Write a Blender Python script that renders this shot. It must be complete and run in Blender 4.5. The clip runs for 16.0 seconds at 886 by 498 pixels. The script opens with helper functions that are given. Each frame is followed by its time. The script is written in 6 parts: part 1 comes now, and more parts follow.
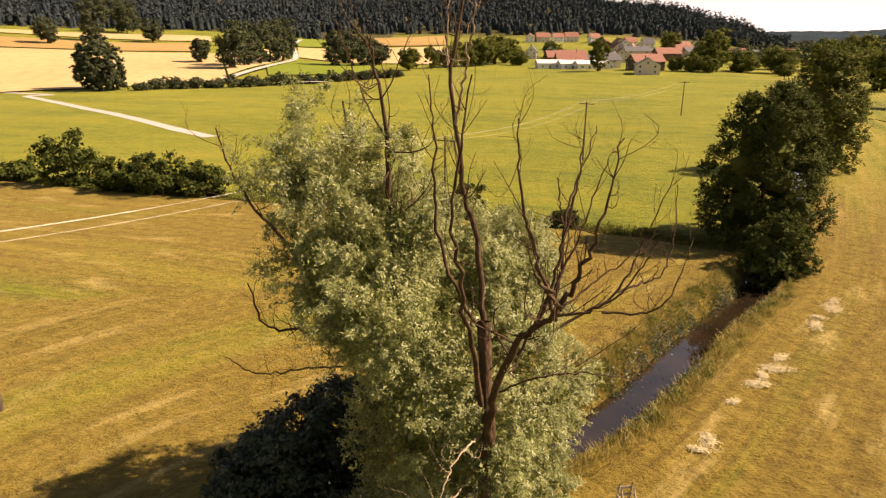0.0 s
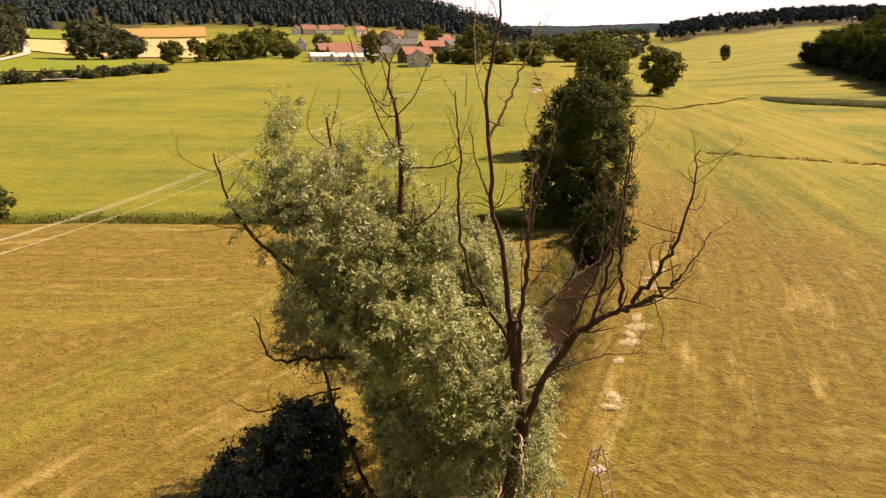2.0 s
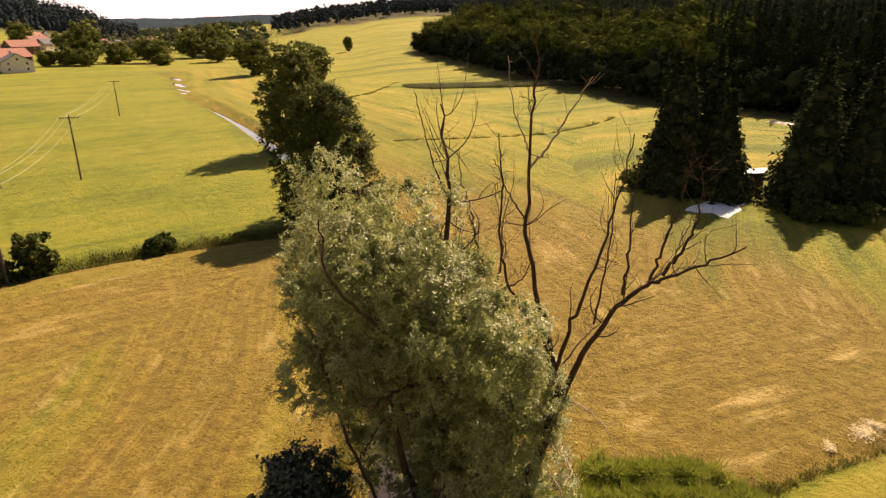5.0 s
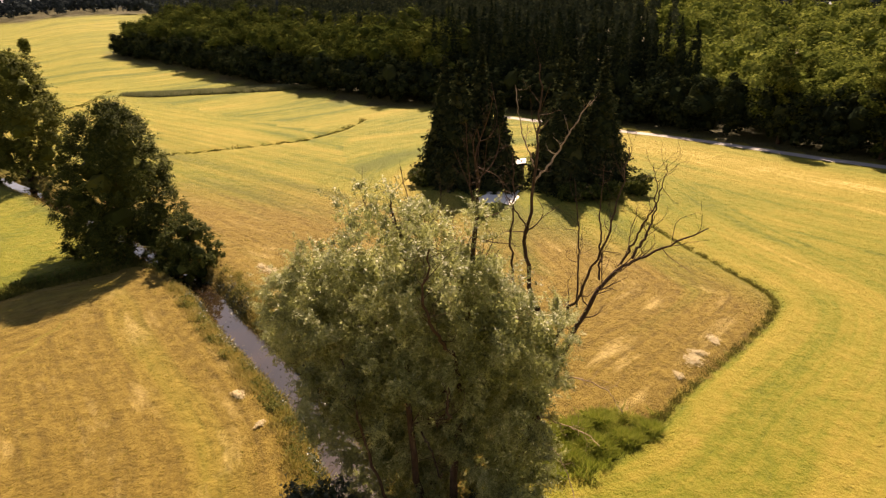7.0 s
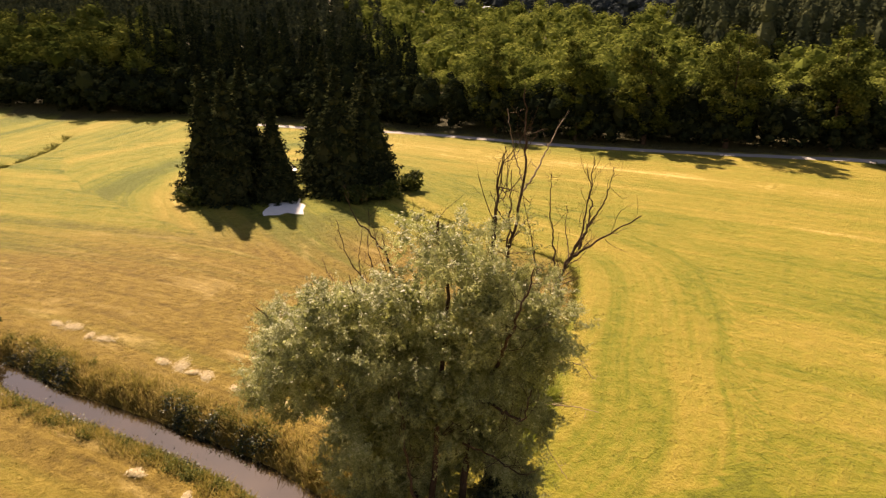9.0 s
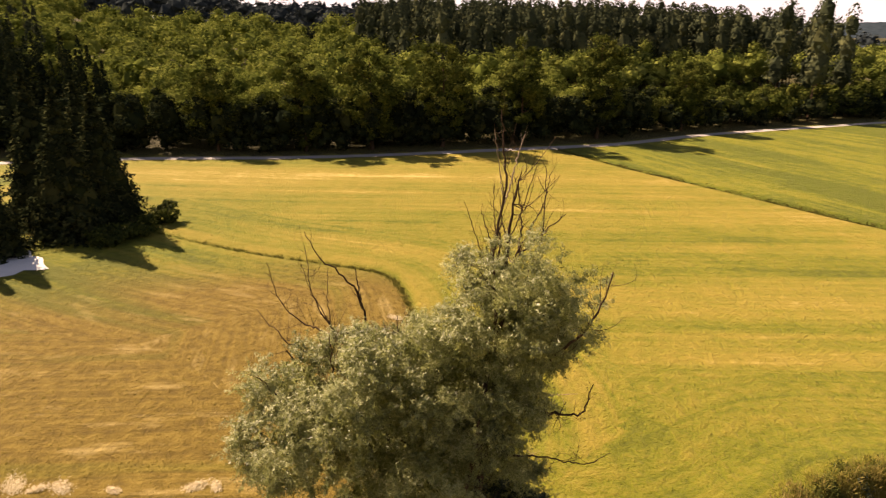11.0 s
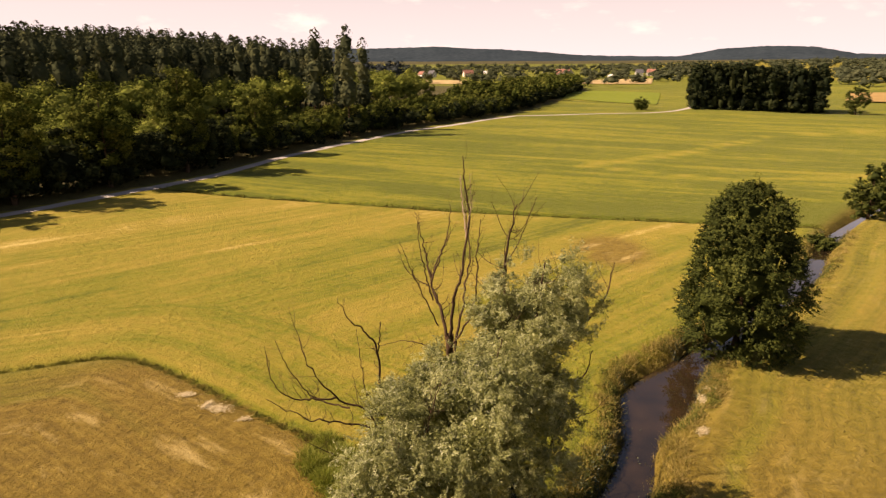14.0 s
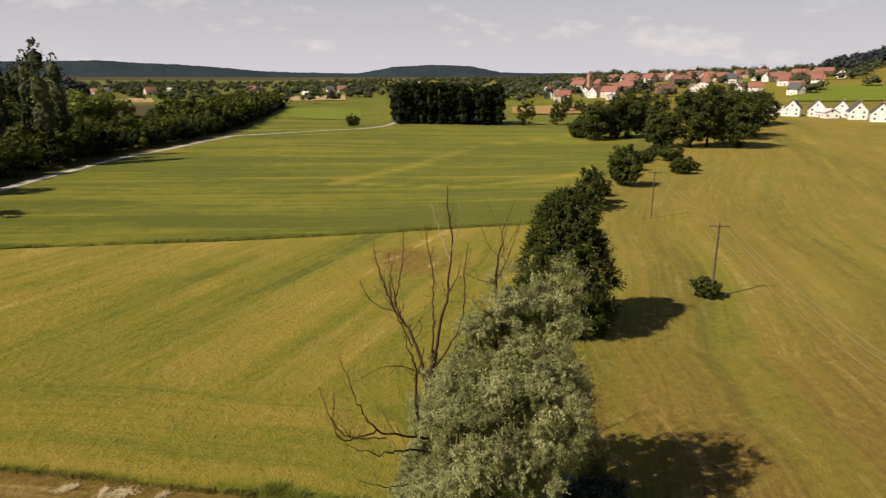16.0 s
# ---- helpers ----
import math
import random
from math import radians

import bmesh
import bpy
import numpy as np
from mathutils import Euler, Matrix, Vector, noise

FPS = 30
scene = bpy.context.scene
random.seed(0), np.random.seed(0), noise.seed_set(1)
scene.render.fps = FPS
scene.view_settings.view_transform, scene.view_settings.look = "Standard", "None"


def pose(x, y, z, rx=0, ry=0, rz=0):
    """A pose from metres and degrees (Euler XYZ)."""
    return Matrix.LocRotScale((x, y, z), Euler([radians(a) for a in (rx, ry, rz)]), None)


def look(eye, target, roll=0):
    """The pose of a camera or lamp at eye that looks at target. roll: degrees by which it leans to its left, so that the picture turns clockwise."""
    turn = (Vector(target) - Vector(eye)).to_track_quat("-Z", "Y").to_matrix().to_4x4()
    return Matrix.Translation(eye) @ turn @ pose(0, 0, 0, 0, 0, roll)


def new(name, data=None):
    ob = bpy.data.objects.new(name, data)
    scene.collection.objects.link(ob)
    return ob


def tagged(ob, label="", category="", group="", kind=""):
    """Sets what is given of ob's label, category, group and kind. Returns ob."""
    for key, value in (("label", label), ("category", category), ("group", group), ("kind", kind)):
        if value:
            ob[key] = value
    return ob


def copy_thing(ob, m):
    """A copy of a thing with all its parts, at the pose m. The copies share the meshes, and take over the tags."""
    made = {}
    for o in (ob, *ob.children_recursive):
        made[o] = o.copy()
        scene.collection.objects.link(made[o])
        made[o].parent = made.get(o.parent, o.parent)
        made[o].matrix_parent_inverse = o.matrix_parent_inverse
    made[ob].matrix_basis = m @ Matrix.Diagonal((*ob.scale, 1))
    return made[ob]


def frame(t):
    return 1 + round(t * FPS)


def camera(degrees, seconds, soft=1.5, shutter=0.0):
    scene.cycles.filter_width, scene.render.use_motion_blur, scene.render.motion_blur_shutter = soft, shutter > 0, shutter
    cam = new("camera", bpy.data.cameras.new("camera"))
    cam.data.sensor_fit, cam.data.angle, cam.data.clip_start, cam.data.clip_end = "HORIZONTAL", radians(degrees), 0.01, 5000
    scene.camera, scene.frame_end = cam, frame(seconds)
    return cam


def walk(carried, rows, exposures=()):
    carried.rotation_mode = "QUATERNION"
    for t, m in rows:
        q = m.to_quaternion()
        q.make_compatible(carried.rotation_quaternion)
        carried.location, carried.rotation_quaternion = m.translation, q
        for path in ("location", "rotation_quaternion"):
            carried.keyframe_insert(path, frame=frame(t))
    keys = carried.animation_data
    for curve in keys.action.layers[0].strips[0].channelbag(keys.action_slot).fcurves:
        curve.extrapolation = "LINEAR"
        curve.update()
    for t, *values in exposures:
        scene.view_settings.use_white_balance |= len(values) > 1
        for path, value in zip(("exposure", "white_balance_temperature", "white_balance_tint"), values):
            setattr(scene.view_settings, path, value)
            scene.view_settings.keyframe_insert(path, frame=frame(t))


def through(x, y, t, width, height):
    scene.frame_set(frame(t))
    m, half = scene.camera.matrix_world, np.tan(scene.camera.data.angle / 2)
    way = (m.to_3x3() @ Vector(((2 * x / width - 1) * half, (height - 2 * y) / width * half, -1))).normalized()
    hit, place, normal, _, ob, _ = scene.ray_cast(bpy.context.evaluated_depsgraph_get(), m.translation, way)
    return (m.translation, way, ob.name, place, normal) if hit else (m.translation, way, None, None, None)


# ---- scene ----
import itertools
cam = camera(69.5, 16.0, soft=1.3, shutter=0.22)
PATH = [
    (0, (2.149, -2.153, 18.424), (2.038, -0.254, 17.806), 0.1),
    (0.5, (0.58, -2.216, 18.542), (0.628, -0.316, 17.919), 0.1),
    (1, (-1.113, -2.177, 18.725), (-0.897, -0.292, 18.095), 0.3),
    (1.5, (-2.842, -1.977, 18.891), (-2.461, -0.119, 18.257), 0.4),
    (2, (-4.663, -1.695, 19.059), (-4.11, 0.119, 18.422), 0.5),
    (2.5, (-6.491, -1.193, 19.216), (-5.765, 0.558, 18.578), 0.6),
    (3, (-8.354, -0.489, 19.361), (-7.461, 1.183, 18.722), 0.7),
    (5.5, (-17.404, 4.853, 21.196), (-15.859, 5.934, 20.531), -0.6),
    (6, (-19.032, 6.874, 21.483), (-17.373, 7.773, 20.818), -0.3),
    (6.5, (-20.365, 9.023, 21.64), (-18.616, 9.733, 20.977), -0.1),
    (7, (-21.569, 11.445, 21.868), (-19.751, 11.952, 21.206), 0.1),
    (7.5, (-22.43, 14.216, 22.102), (-20.563, 14.5, 21.442), 0.3),
    (8, (-22.844, 16.868, 22.406), (-20.959, 16.934, 21.741), 0.3),
    (8.5, (-22.986, 19.75, 22.683), (-21.107, 19.592, 22.016), 0.5),
    (11, (-17.048, 33.664, 23.426), (-15.609, 32.427, 22.794), 0.5),
    (11.5, (-15.061, 36.086, 23.534), (-13.787, 34.675, 22.912), 0.7),
    (12, (-12.998, 38.531, 23.783), (-11.897, 36.973, 23.182), -0.2),
    (12.5, (-10.473, 40.735, 24.036), (-9.571, 39.05, 23.447), -0.2),
    (13, (-7.641, 42.793, 24.454), (-6.958, 41.006, 23.872), -0.2),
    (13.5, (-4.487, 44.324, 24.678), (-4.029, 42.463, 24.107), -0.2),
    (14, (-1.12, 45.531, 24.97), (-0.886, 43.625, 24.41), -0.1),
    (14.5, (2.459, 46.475, 25.311), (2.461, 44.553, 24.761), 0.0),
    (15, (6.136, 46.949, 25.651), (5.907, 45.036, 25.112), 0.2),
    (15.5, (9.885, 46.812, 25.892), (9.435, 44.936, 25.365), 0.3),
    (16, (13.573, 46.259, 26.155), (12.91, 44.443, 25.641), 0.2),
]
EXPOSURES = [(0.0, 1.26, 8900, 25), (4.0, 1.26, 8900, 26), (7.0, 1.46, 8900, 27), (9.0, 1.46, 8900, 29), (12.0, 1.2, 8900, 31), (14.1, 0.94, 8900, 31), (14.6, 0.72, 8200, 24), (15.1, 0.41, 7200, 16), (16.0, 0.35, 7200, 16)]
walk(cam, [(t, look(eye, target, roll)) for t, eye, target, roll in PATH], EXPOSURES)

# ---- world, sun, exposure ----
HAZE, SKY = 12.0, 0.043  # brightness of the haze near the horizon, strength of the sky
SUN_FROM = Vector((1.0, 0.17, 0.91)).normalized()
sun = new("sun", bpy.data.lights.new("sun", "SUN"))
sun.data.energy, sun.data.angle, sun.data.color = 5.0, radians(0.53), (1.0, 0.93, 0.80)
sun.matrix_world = look(SUN_FROM * 100, (0, 0, 0))
world = bpy.data.worlds.new("world")
scene.world = world
world.use_nodes = True
wn, wl = world.node_tree.nodes, world.node_tree.links
sky = wn.new("ShaderNodeTexSky")
sky.sky_type, sky.sun_disc = "NISHITA", False
sky.sun_elevation = math.asin(SUN_FROM.z)
sky.sun_rotation = math.atan2(SUN_FROM.x, SUN_FROM.y)
sky.air_density, sky.dust_density, sky.ozone_density = 1.0, 0.9, 1.2
geo = wn.new("ShaderNodeTexCoord")
mp = wn.new("ShaderNodeMapping")
mp.inputs["Scale"].default_value = (5.0, 5.0, 14.0)
cl = wn.new("ShaderNodeTexNoise")
cl.inputs["Scale"].default_value, cl.inputs["Detail"].default_value, cl.inputs["Roughness"].default_value = 1.5, 7.0, 0.60
rampc = wn.new("ShaderNodeValToRGB")
rampc.color_ramp.elements[0].position, rampc.color_ramp.elements[1].position = 0.55, 0.70
mixc = wn.new("ShaderNodeMixRGB")
mixc.inputs["Color2"].default_value = (HAZE * 1.17, HAZE * 1.16, HAZE * 1.18, 1)
sepz = wn.new("ShaderNodeSeparateXYZ")
low = wn.new("ShaderNodeMapRange")
low.inputs["From Min"].default_value, low.inputs["From Max"].default_value = 0.0, 0.32
low.inputs["To Min"].default_value, low.inputs["To Max"].default_value = 1.0, 0.0
mixh = wn.new("ShaderNodeMixRGB")
mixh.inputs["Color2"].default_value = (HAZE * 0.93, HAZE * 0.97, HAZE * 1.10, 1)
lowc = wn.new("ShaderNodeMath")
lowc.operation = "MULTIPLY"
wl.new(geo.outputs["Generated"], mp.inputs["Vector"])
wl.new(mp.outputs["Vector"], cl.inputs["Vector"])
wl.new(cl.outputs["Fac"], rampc.inputs["Fac"])
wl.new(geo.outputs["Generated"], sepz.inputs["Vector"])
wl.new(sepz.outputs["Z"], low.inputs["Value"])
wl.new(sky.outputs["Color"], mixh.inputs["Color1"])
wl.new(low.outputs["Result"], mixh.inputs["Fac"])
wl.new(rampc.outputs["Color"], lowc.inputs[0])
wl.new(low.outputs["Result"], lowc.inputs[1])
wl.new(lowc.outputs[0], mixc.inputs["Fac"])
wl.new(mixh.outputs["Color"], mixc.inputs["Color1"])
wl.new(mixc.outputs["Color"], wn["Background"].inputs["Color"])
wn["Background"].inputs["Strength"].default_value = SKY

# ---- materials ----


def material(name, rough=0.8, spec=0.3):
    m = bpy.data.materials.new(name)
    m.use_nodes = True
    b = m.node_tree.nodes["Principled BSDF"]
    b.inputs["Roughness"].default_value = rough
    b.inputs["Specular IOR Level"].default_value = spec
    return m, m.node_tree.nodes, m.node_tree.links, b


def ramp(nodes, stops):
    r = nodes.new("ShaderNodeValToRGB")
    e = r.color_ramp.elements
    while len(e) < len(stops):
        e.new(0.5)
    for k, (p, c) in enumerate(stops):
        e[k].position, e[k].color = p, (*c, 1)
    return r


def noisy(name, stops, scale=3.0, detail=6.0, rough=0.8, spec=0.3, bump=0.3, fine=25.0, metal=0.0, stretch=(1, 1, 1), coarse=0.35):
    """A surface whose colour wanders over the stops at a coarse and a fine scale, with relief."""
    m, n, l, b = material(name, rough, spec)
    b.inputs["Metallic"].default_value = metal
    tc = n.new("ShaderNodeTexCoord")
    mpg = n.new("ShaderNodeMapping")
    mpg.inputs["Scale"].default_value = stretch
    l.new(tc.outputs["Object"], mpg.inputs["Vector"])
    a = n.new("ShaderNodeTexNoise")
    a.inputs["Scale"].default_value, a.inputs["Detail"].default_value = scale, detail
    f = n.new("ShaderNodeTexNoise")
    f.inputs["Scale"].default_value, f.inputs["Detail"].default_value = fine, 5.0
    l.new(mpg.outputs["Vector"], a.inputs["Vector"])
    l.new(mpg.outputs["Vector"], f.inputs["Vector"])
    mx = n.new("ShaderNodeMix")
    mx.inputs[0].default_value = coarse
    l.new(f.outputs["Fac"], mx.inputs[2])
    l.new(a.outputs["Fac"], mx.inputs[3])
    r = ramp(n, stops)
    l.new(mx.outputs[0], r.inputs["Fac"])
    l.new(r.outputs["Color"], b.inputs["Base Color"])
    if bump:
        bp = n.new("ShaderNodeBump")
        bp.inputs["Strength"].default_value, bp.inputs["Distance"].default_value = bump, 0.05
        l.new(f.outputs["Fac"], bp.inputs["Height"])
        l.new(bp.outputs["Normal"], b.inputs["Normal"])
    return m


def leafy(name, stops, through=0.35, rough=0.5, spec=0.35, patch=0.0, wide=0.16):
    """Leaves: each one takes its own tone, and light shines partly through. patch: share of a wide tone change over the crown."""
    m, n, l, b = material(name, rough, spec)
    g = n.new("ShaderNodeNewGeometry")
    r = ramp(n, stops)
    if patch:
        tx = n.new("ShaderNodeTexNoise")
        tx.inputs["Scale"].default_value, tx.inputs["Detail"].default_value = wide, 3.0
        l.new(g.outputs["Position"], tx.inputs["Vector"])
        mr = n.new("ShaderNodeMapRange")
        mr.inputs["From Min"].default_value, mr.inputs["From Max"].default_value = 0.3, 0.7
        l.new(tx.outputs["Fac"], mr.inputs["Value"])
        mx = n.new("ShaderNodeMix")
        mx.inputs[0].default_value = patch
        l.new(g.outputs["Random Per Island"], mx.inputs[2])
        l.new(mr.outputs["Result"], mx.inputs[3])
        l.new(mx.outputs[0], r.inputs["Fac"])
    else:
        l.new(g.outputs["Random Per Island"], r.inputs["Fac"])
    l.new(r.outputs["Color"], b.inputs["Base Color"])
    tr = n.new("ShaderNodeBsdfTranslucent")
    l.new(r.outputs["Color"], tr.inputs["Color"])
    mxs = n.new("ShaderNodeMixShader")
    mxs.inputs[0].default_value = through
    l.new(b.outputs["BSDF"], mxs.inputs[1])
    l.new(tr.outputs["BSDF"], mxs.inputs[2])
    l.new(mxs.outputs["Shader"], n["Material Output"].inputs["Surface"])
    return m


def water_material():
    m, n, l, b = material("stream_water", 0.02, 0.9)
    b.inputs["IOR"].default_value = 1.5
    b.inputs["Coat Weight"].default_value, b.inputs["Coat Roughness"].default_value = 0.5, 0.02
    tc = n.new("ShaderNodeNewGeometry")
    tx = n.new("ShaderNodeTexNoise")
    tx.inputs["Scale"].default_value, tx.inputs["Detail"].default_value = 0.35, 4.0
    l.new(tc.outputs["Position"], tx.inputs["Vector"])
    r = ramp(n, [(0.3, (0.014, 0.010, 0.006)), (0.7, (0.034, 0.021, 0.011))])
    l.new(tx.outputs["Fac"], r.inputs["Fac"])
    l.new(r.outputs["Color"], b.inputs["Base Color"])
    rip = n.new("ShaderNodeTexNoise")
    rip.inputs["Scale"].default_value, rip.inputs["Detail"].default_value = 2.5, 3.0
    l.new(tc.outputs["Position"], rip.inputs["Vector"])
    bp = n.new("ShaderNodeBump")
    bp.inputs["Strength"].default_value, bp.inputs["Distance"].default_value = 0.012, 0.05
    l.new(rip.outputs["Fac"], bp.inputs["Height"])
    l.new(bp.outputs["Normal"], b.inputs["Normal"])
    return m


def ground_material():
    """Meadow: the corner attribute 'zone' gives dryness, wheat, bank soil and woodland floor; 'flow' runs across and along the mowing."""
    m, n, l, b = material("meadow", 0.9, 0.15)
    zone = n.new("ShaderNodeAttribute")
    zone.attribute_name = "zone"
    flow = n.new("ShaderNodeAttribute")
    flow.attribute_name = "flow"
    g = n.new("ShaderNodeNewGeometry")
    sep = n.new("ShaderNodeSeparateColor")
    l.new(zone.outputs["Color"], sep.inputs["Color"])

    def tex(source, scale, detail=5.0, rough=0.6, stretch=None):
        t = n.new("ShaderNodeTexNoise")
        t.inputs["Scale"].default_value, t.inputs["Detail"].default_value, t.inputs["Roughness"].default_value = scale, detail, rough
        if stretch:
            q = n.new("ShaderNodeMapping")
            q.inputs["Scale"].default_value = stretch
            l.new(source, q.inputs["Vector"])
            source = q.outputs["Vector"]
        l.new(source, t.inputs["Vector"])
        return t.outputs["Fac"]

    def calc(op, a, bb, c=None):
        q = n.new("ShaderNodeMath")
        q.operation = op
        for k, v in enumerate((a, bb, c)):
            if v is None:
                continue
            if isinstance(v, (int, float)):
                q.inputs[k].default_value = v
            else:
                l.new(v, q.inputs[k])
        return q.outputs[0]

    def mix(fac, c1, c2):
        q = n.new("ShaderNodeMix")
        q.data_type = "RGBA"
        for k, v in ((0, fac), (6, c1), (7, c2)):
            if isinstance(v, tuple):
                q.inputs[k].default_value = (*v, 1)
            elif isinstance(v, float):
                q.inputs[k].default_value = v
            else:
                l.new(v, q.inputs[k])
        return q.outputs[2]

    pos, fl = g.outputs["Position"], flow.outputs["Vector"]
    broad = tex(pos, 0.035, 4.0)
    middle = tex(pos, 0.22, 5.0, 0.65)
    fine = tex(pos, 1.05, 6.0, 0.66)
    rows_wide = tex(fl, 1.0, 3.0, 0.55, (0.16, 0.010, 1))
    rows_thin = tex(fl, 1.0, 4.0, 0.6, (0.42, 0.018, 1))
    rows_fine = tex(fl, 1.0, 3.0, 0.6, (2.4, 0.05, 1))
    # how dry each spot is; some meadows are striped more than others
    d = calc("MULTIPLY_ADD", broad, 0.65, sep.outputs[0])
    rows = calc("MULTIPLY_ADD", rows_thin, 1.15, calc("MULTIPLY", rows_wide, 0.80))
    rows = calc("MULTIPLY_ADD", rows_fine, 0.55, rows)
    rows = calc("MULTIPLY_ADD", tex(fl, 1.0, 2.0, 0.5, (0.075, 0.004, 1)), 1.1, rows)
    d = calc("MULTIPLY_ADD", calc("SUBTRACT", rows, 1.80), zone.outputs["Alpha"], d)
    d = calc("MULTIPLY_ADD", middle, 0.55, d)
    d = calc("MULTIPLY_ADD", fine, 0.80, d)
    d = calc("SUBTRACT", d, 0.99)
    grass = ramp(n, [(0.0, (0.056, 0.082, 0.005)), (0.22, (0.124, 0.140, 0.009)), (0.45, (0.190, 0.171, 0.020)), (0.70, (0.252, 0.196, 0.032)), (1.0, (0.46, 0.36, 0.12))])
    l.new(d, grass.inputs["Fac"])
    soil = ramp(n, [(0.34, (0.078, 0.050, 0.008)), (0.5, (0.140, 0.094, 0.015)), (0.68, (0.225, 0.158, 0.033))])
    l.new(calc("MULTIPLY_ADD", fine, 0.6, calc("MULTIPLY", rows_fine, 0.4)), soil.inputs["Fac"])
    brown = ramp(n, [(0.26, (0.0, 0.0, 0.0)), (0.50, (1, 1, 1))])
    l.new(tex(fl, 1.0, 4.0, 0.6, (0.13, 0.009, 1)), brown.inputs["Fac"])
    earth = calc("MULTIPLY", sep.outputs[2], 1.0)
    col = mix(calc("MULTIPLY", brown.outputs["Color"], earth), grass.outputs["Color"], soil.outputs["Color"])
    # pale swaths of dry cut grass left in the stripes
    left = ramp(n, [(0.55, (0, 0, 0)), (0.70, (1, 1, 1))])
    l.new(tex(fl, 1.0, 6.0, 0.70, (0.42, 0.10, 1)), left.inputs["Fac"])
    col = mix(calc("MULTIPLY", calc("MULTIPLY", left.outputs["Color"], sep.outputs[2]), 0.42), col, (0.48, 0.37, 0.15))
    straw = ramp(n, [(0.3, (0.42, 0.28, 0.11)), (0.7, (0.56, 0.40, 0.18))])
    l.new(calc("MULTIPLY_ADD", fine, 0.4, calc("MULTIPLY", rows_thin, 0.6)), straw.inputs["Fac"])
    col = mix(sep.outputs[1], col, straw.outputs["Color"])
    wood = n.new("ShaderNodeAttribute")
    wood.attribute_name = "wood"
    # Woodland litter with deep shade put into its near-black colour.
    shaded_litter = ramp(n, [(0.3, (0.012, 0.014, 0.006)), (0.7, (0.035, 0.032, 0.012))])
    l.new(middle, shaded_litter.inputs["Fac"])
    col = mix(wood.outputs["Fac"], col, shaded_litter.outputs["Color"])
    l.new(col, b.inputs["Base Color"])
    h = calc("MULTIPLY_ADD", fine, 1.3, calc("MULTIPLY", tex(pos, 5.0, 5.0, 0.7), 0.5))
    bp = n.new("ShaderNodeBump")
    bp.inputs["Strength"].default_value, bp.inputs["Distance"].default_value = 1.0, 0.35
    l.new(h, bp.inputs["Height"])
    l.new(bp.outputs["Normal"], b.inputs["Normal"])
    b.inputs["Sheen Weight"].default_value, b.inputs["Sheen Roughness"].default_value = 0.14, 0.5
    b.inputs["Sheen Tint"].default_value = (1.0, 0.84, 0.30, 1)
    return m


M_GROUND = ground_material()
M_WATER = water_material()
M_GRAVEL = noisy("pale_gravel", [(0.3, (0.30, 0.28, 0.255)), (0.7, (0.43, 0.40, 0.37))], 0.5, 6, 0.95, 0.1, 0.3, 6.0)
M_WILLOW = leafy("willow_leaf", [(0.1, (0.078, 0.098, 0.032)), (0.4, (0.218, 0.240, 0.080)), (0.7, (0.37, 0.39, 0.155)), (0.95, (0.53, 0.54, 0.30))], 0.46, 0.5, 0.65, 0.5, 0.7)
M_ALDER = leafy("alder_leaf", [(0.0, (0.020, 0.030, 0.009)), (0.6, (0.056, 0.072, 0.017)), (1.0, (0.135, 0.145, 0.034))], 0.24, 0.7, 0.05, 0.3)
M_ASH = leafy("ash_leaf", [(0.0, (0.042, 0.054, 0.014)), (0.6, (0.110, 0.124, 0.028)), (1.0, (0.22, 0.215, 0.055))], 0.30, 0.7, 0.05, 0.3)
M_SHRUB = leafy("shrub_leaf", [(0.0, (0.022, 0.034, 0.016)), (0.6, (0.045, 0.064, 0.032)), (1.0, (0.09, 0.115, 0.06))], 0.18, 0.5, 0.4, 0.2)
M_OAK = leafy("forest_leaf", [(0.10, (0.020, 0.030, 0.008)), (0.5, (0.058, 0.074, 0.016)), (0.9, (0.140, 0.145, 0.034))], 0.14, 0.8, 0.0, 0.5)
# Greyed green for remote trees: the haze before them is in the colour.
M_HAZY_GROVE = leafy("hazy_grove_leaf", [(0.0, (0.035, 0.044, 0.026)), (0.6, (0.066, 0.078, 0.042)), (1.0, (0.12, 0.125, 0.065))], 0.15, 0.8, 0.0, 0.4)
M_MIXED = leafy("mixed_forest", [(0.0, (0.020, 0.028, 0.018)), (0.6, (0.050, 0.060, 0.032)), (1.0, (0.120, 0.125, 0.055))], 0.08, 0.8, 0.0, 0.4)
# Beech leaf brightened: sunlight on the crown tops is put into its colour.
M_SUNLIT_BEECH = leafy("sunlit_beech_leaf", [(0.10, (0.044, 0.064, 0.014)), (0.5, (0.140, 0.168, 0.036)), (0.9, (0.29, 0.305, 0.075))], 0.25, 0.8, 0.0, 0.5)
M_NEEDLE = leafy("meadow_spruce_needles", [(0.0, (0.012, 0.017, 0.009)), (0.6, (0.026, 0.034, 0.014)), (1.0, (0.060, 0.064, 0.026))], 0.06, 0.8, 0.0)
# Spruce needles; also paints the shade on wood fronts and under the crowns.
M_SPRUCE_AND_SHADE = leafy("spruce_and_wood_shade", [(0.0, (0.009, 0.013, 0.008)), (0.6, (0.018, 0.026, 0.012)), (1.0, (0.040, 0.046, 0.018))], 0.05, 0.8, 0.0)
# Far forest leaf, shifted to blue-grey as a painted distance haze.
M_HAZY_FARWOOD = leafy("hazy_far_wood_leaf", [(0.0, (0.020, 0.027, 0.030)), (0.6, (0.034, 0.044, 0.046)), (1.0, (0.054, 0.064, 0.058))], 0.06, 0.85, 0.0, 0.4)
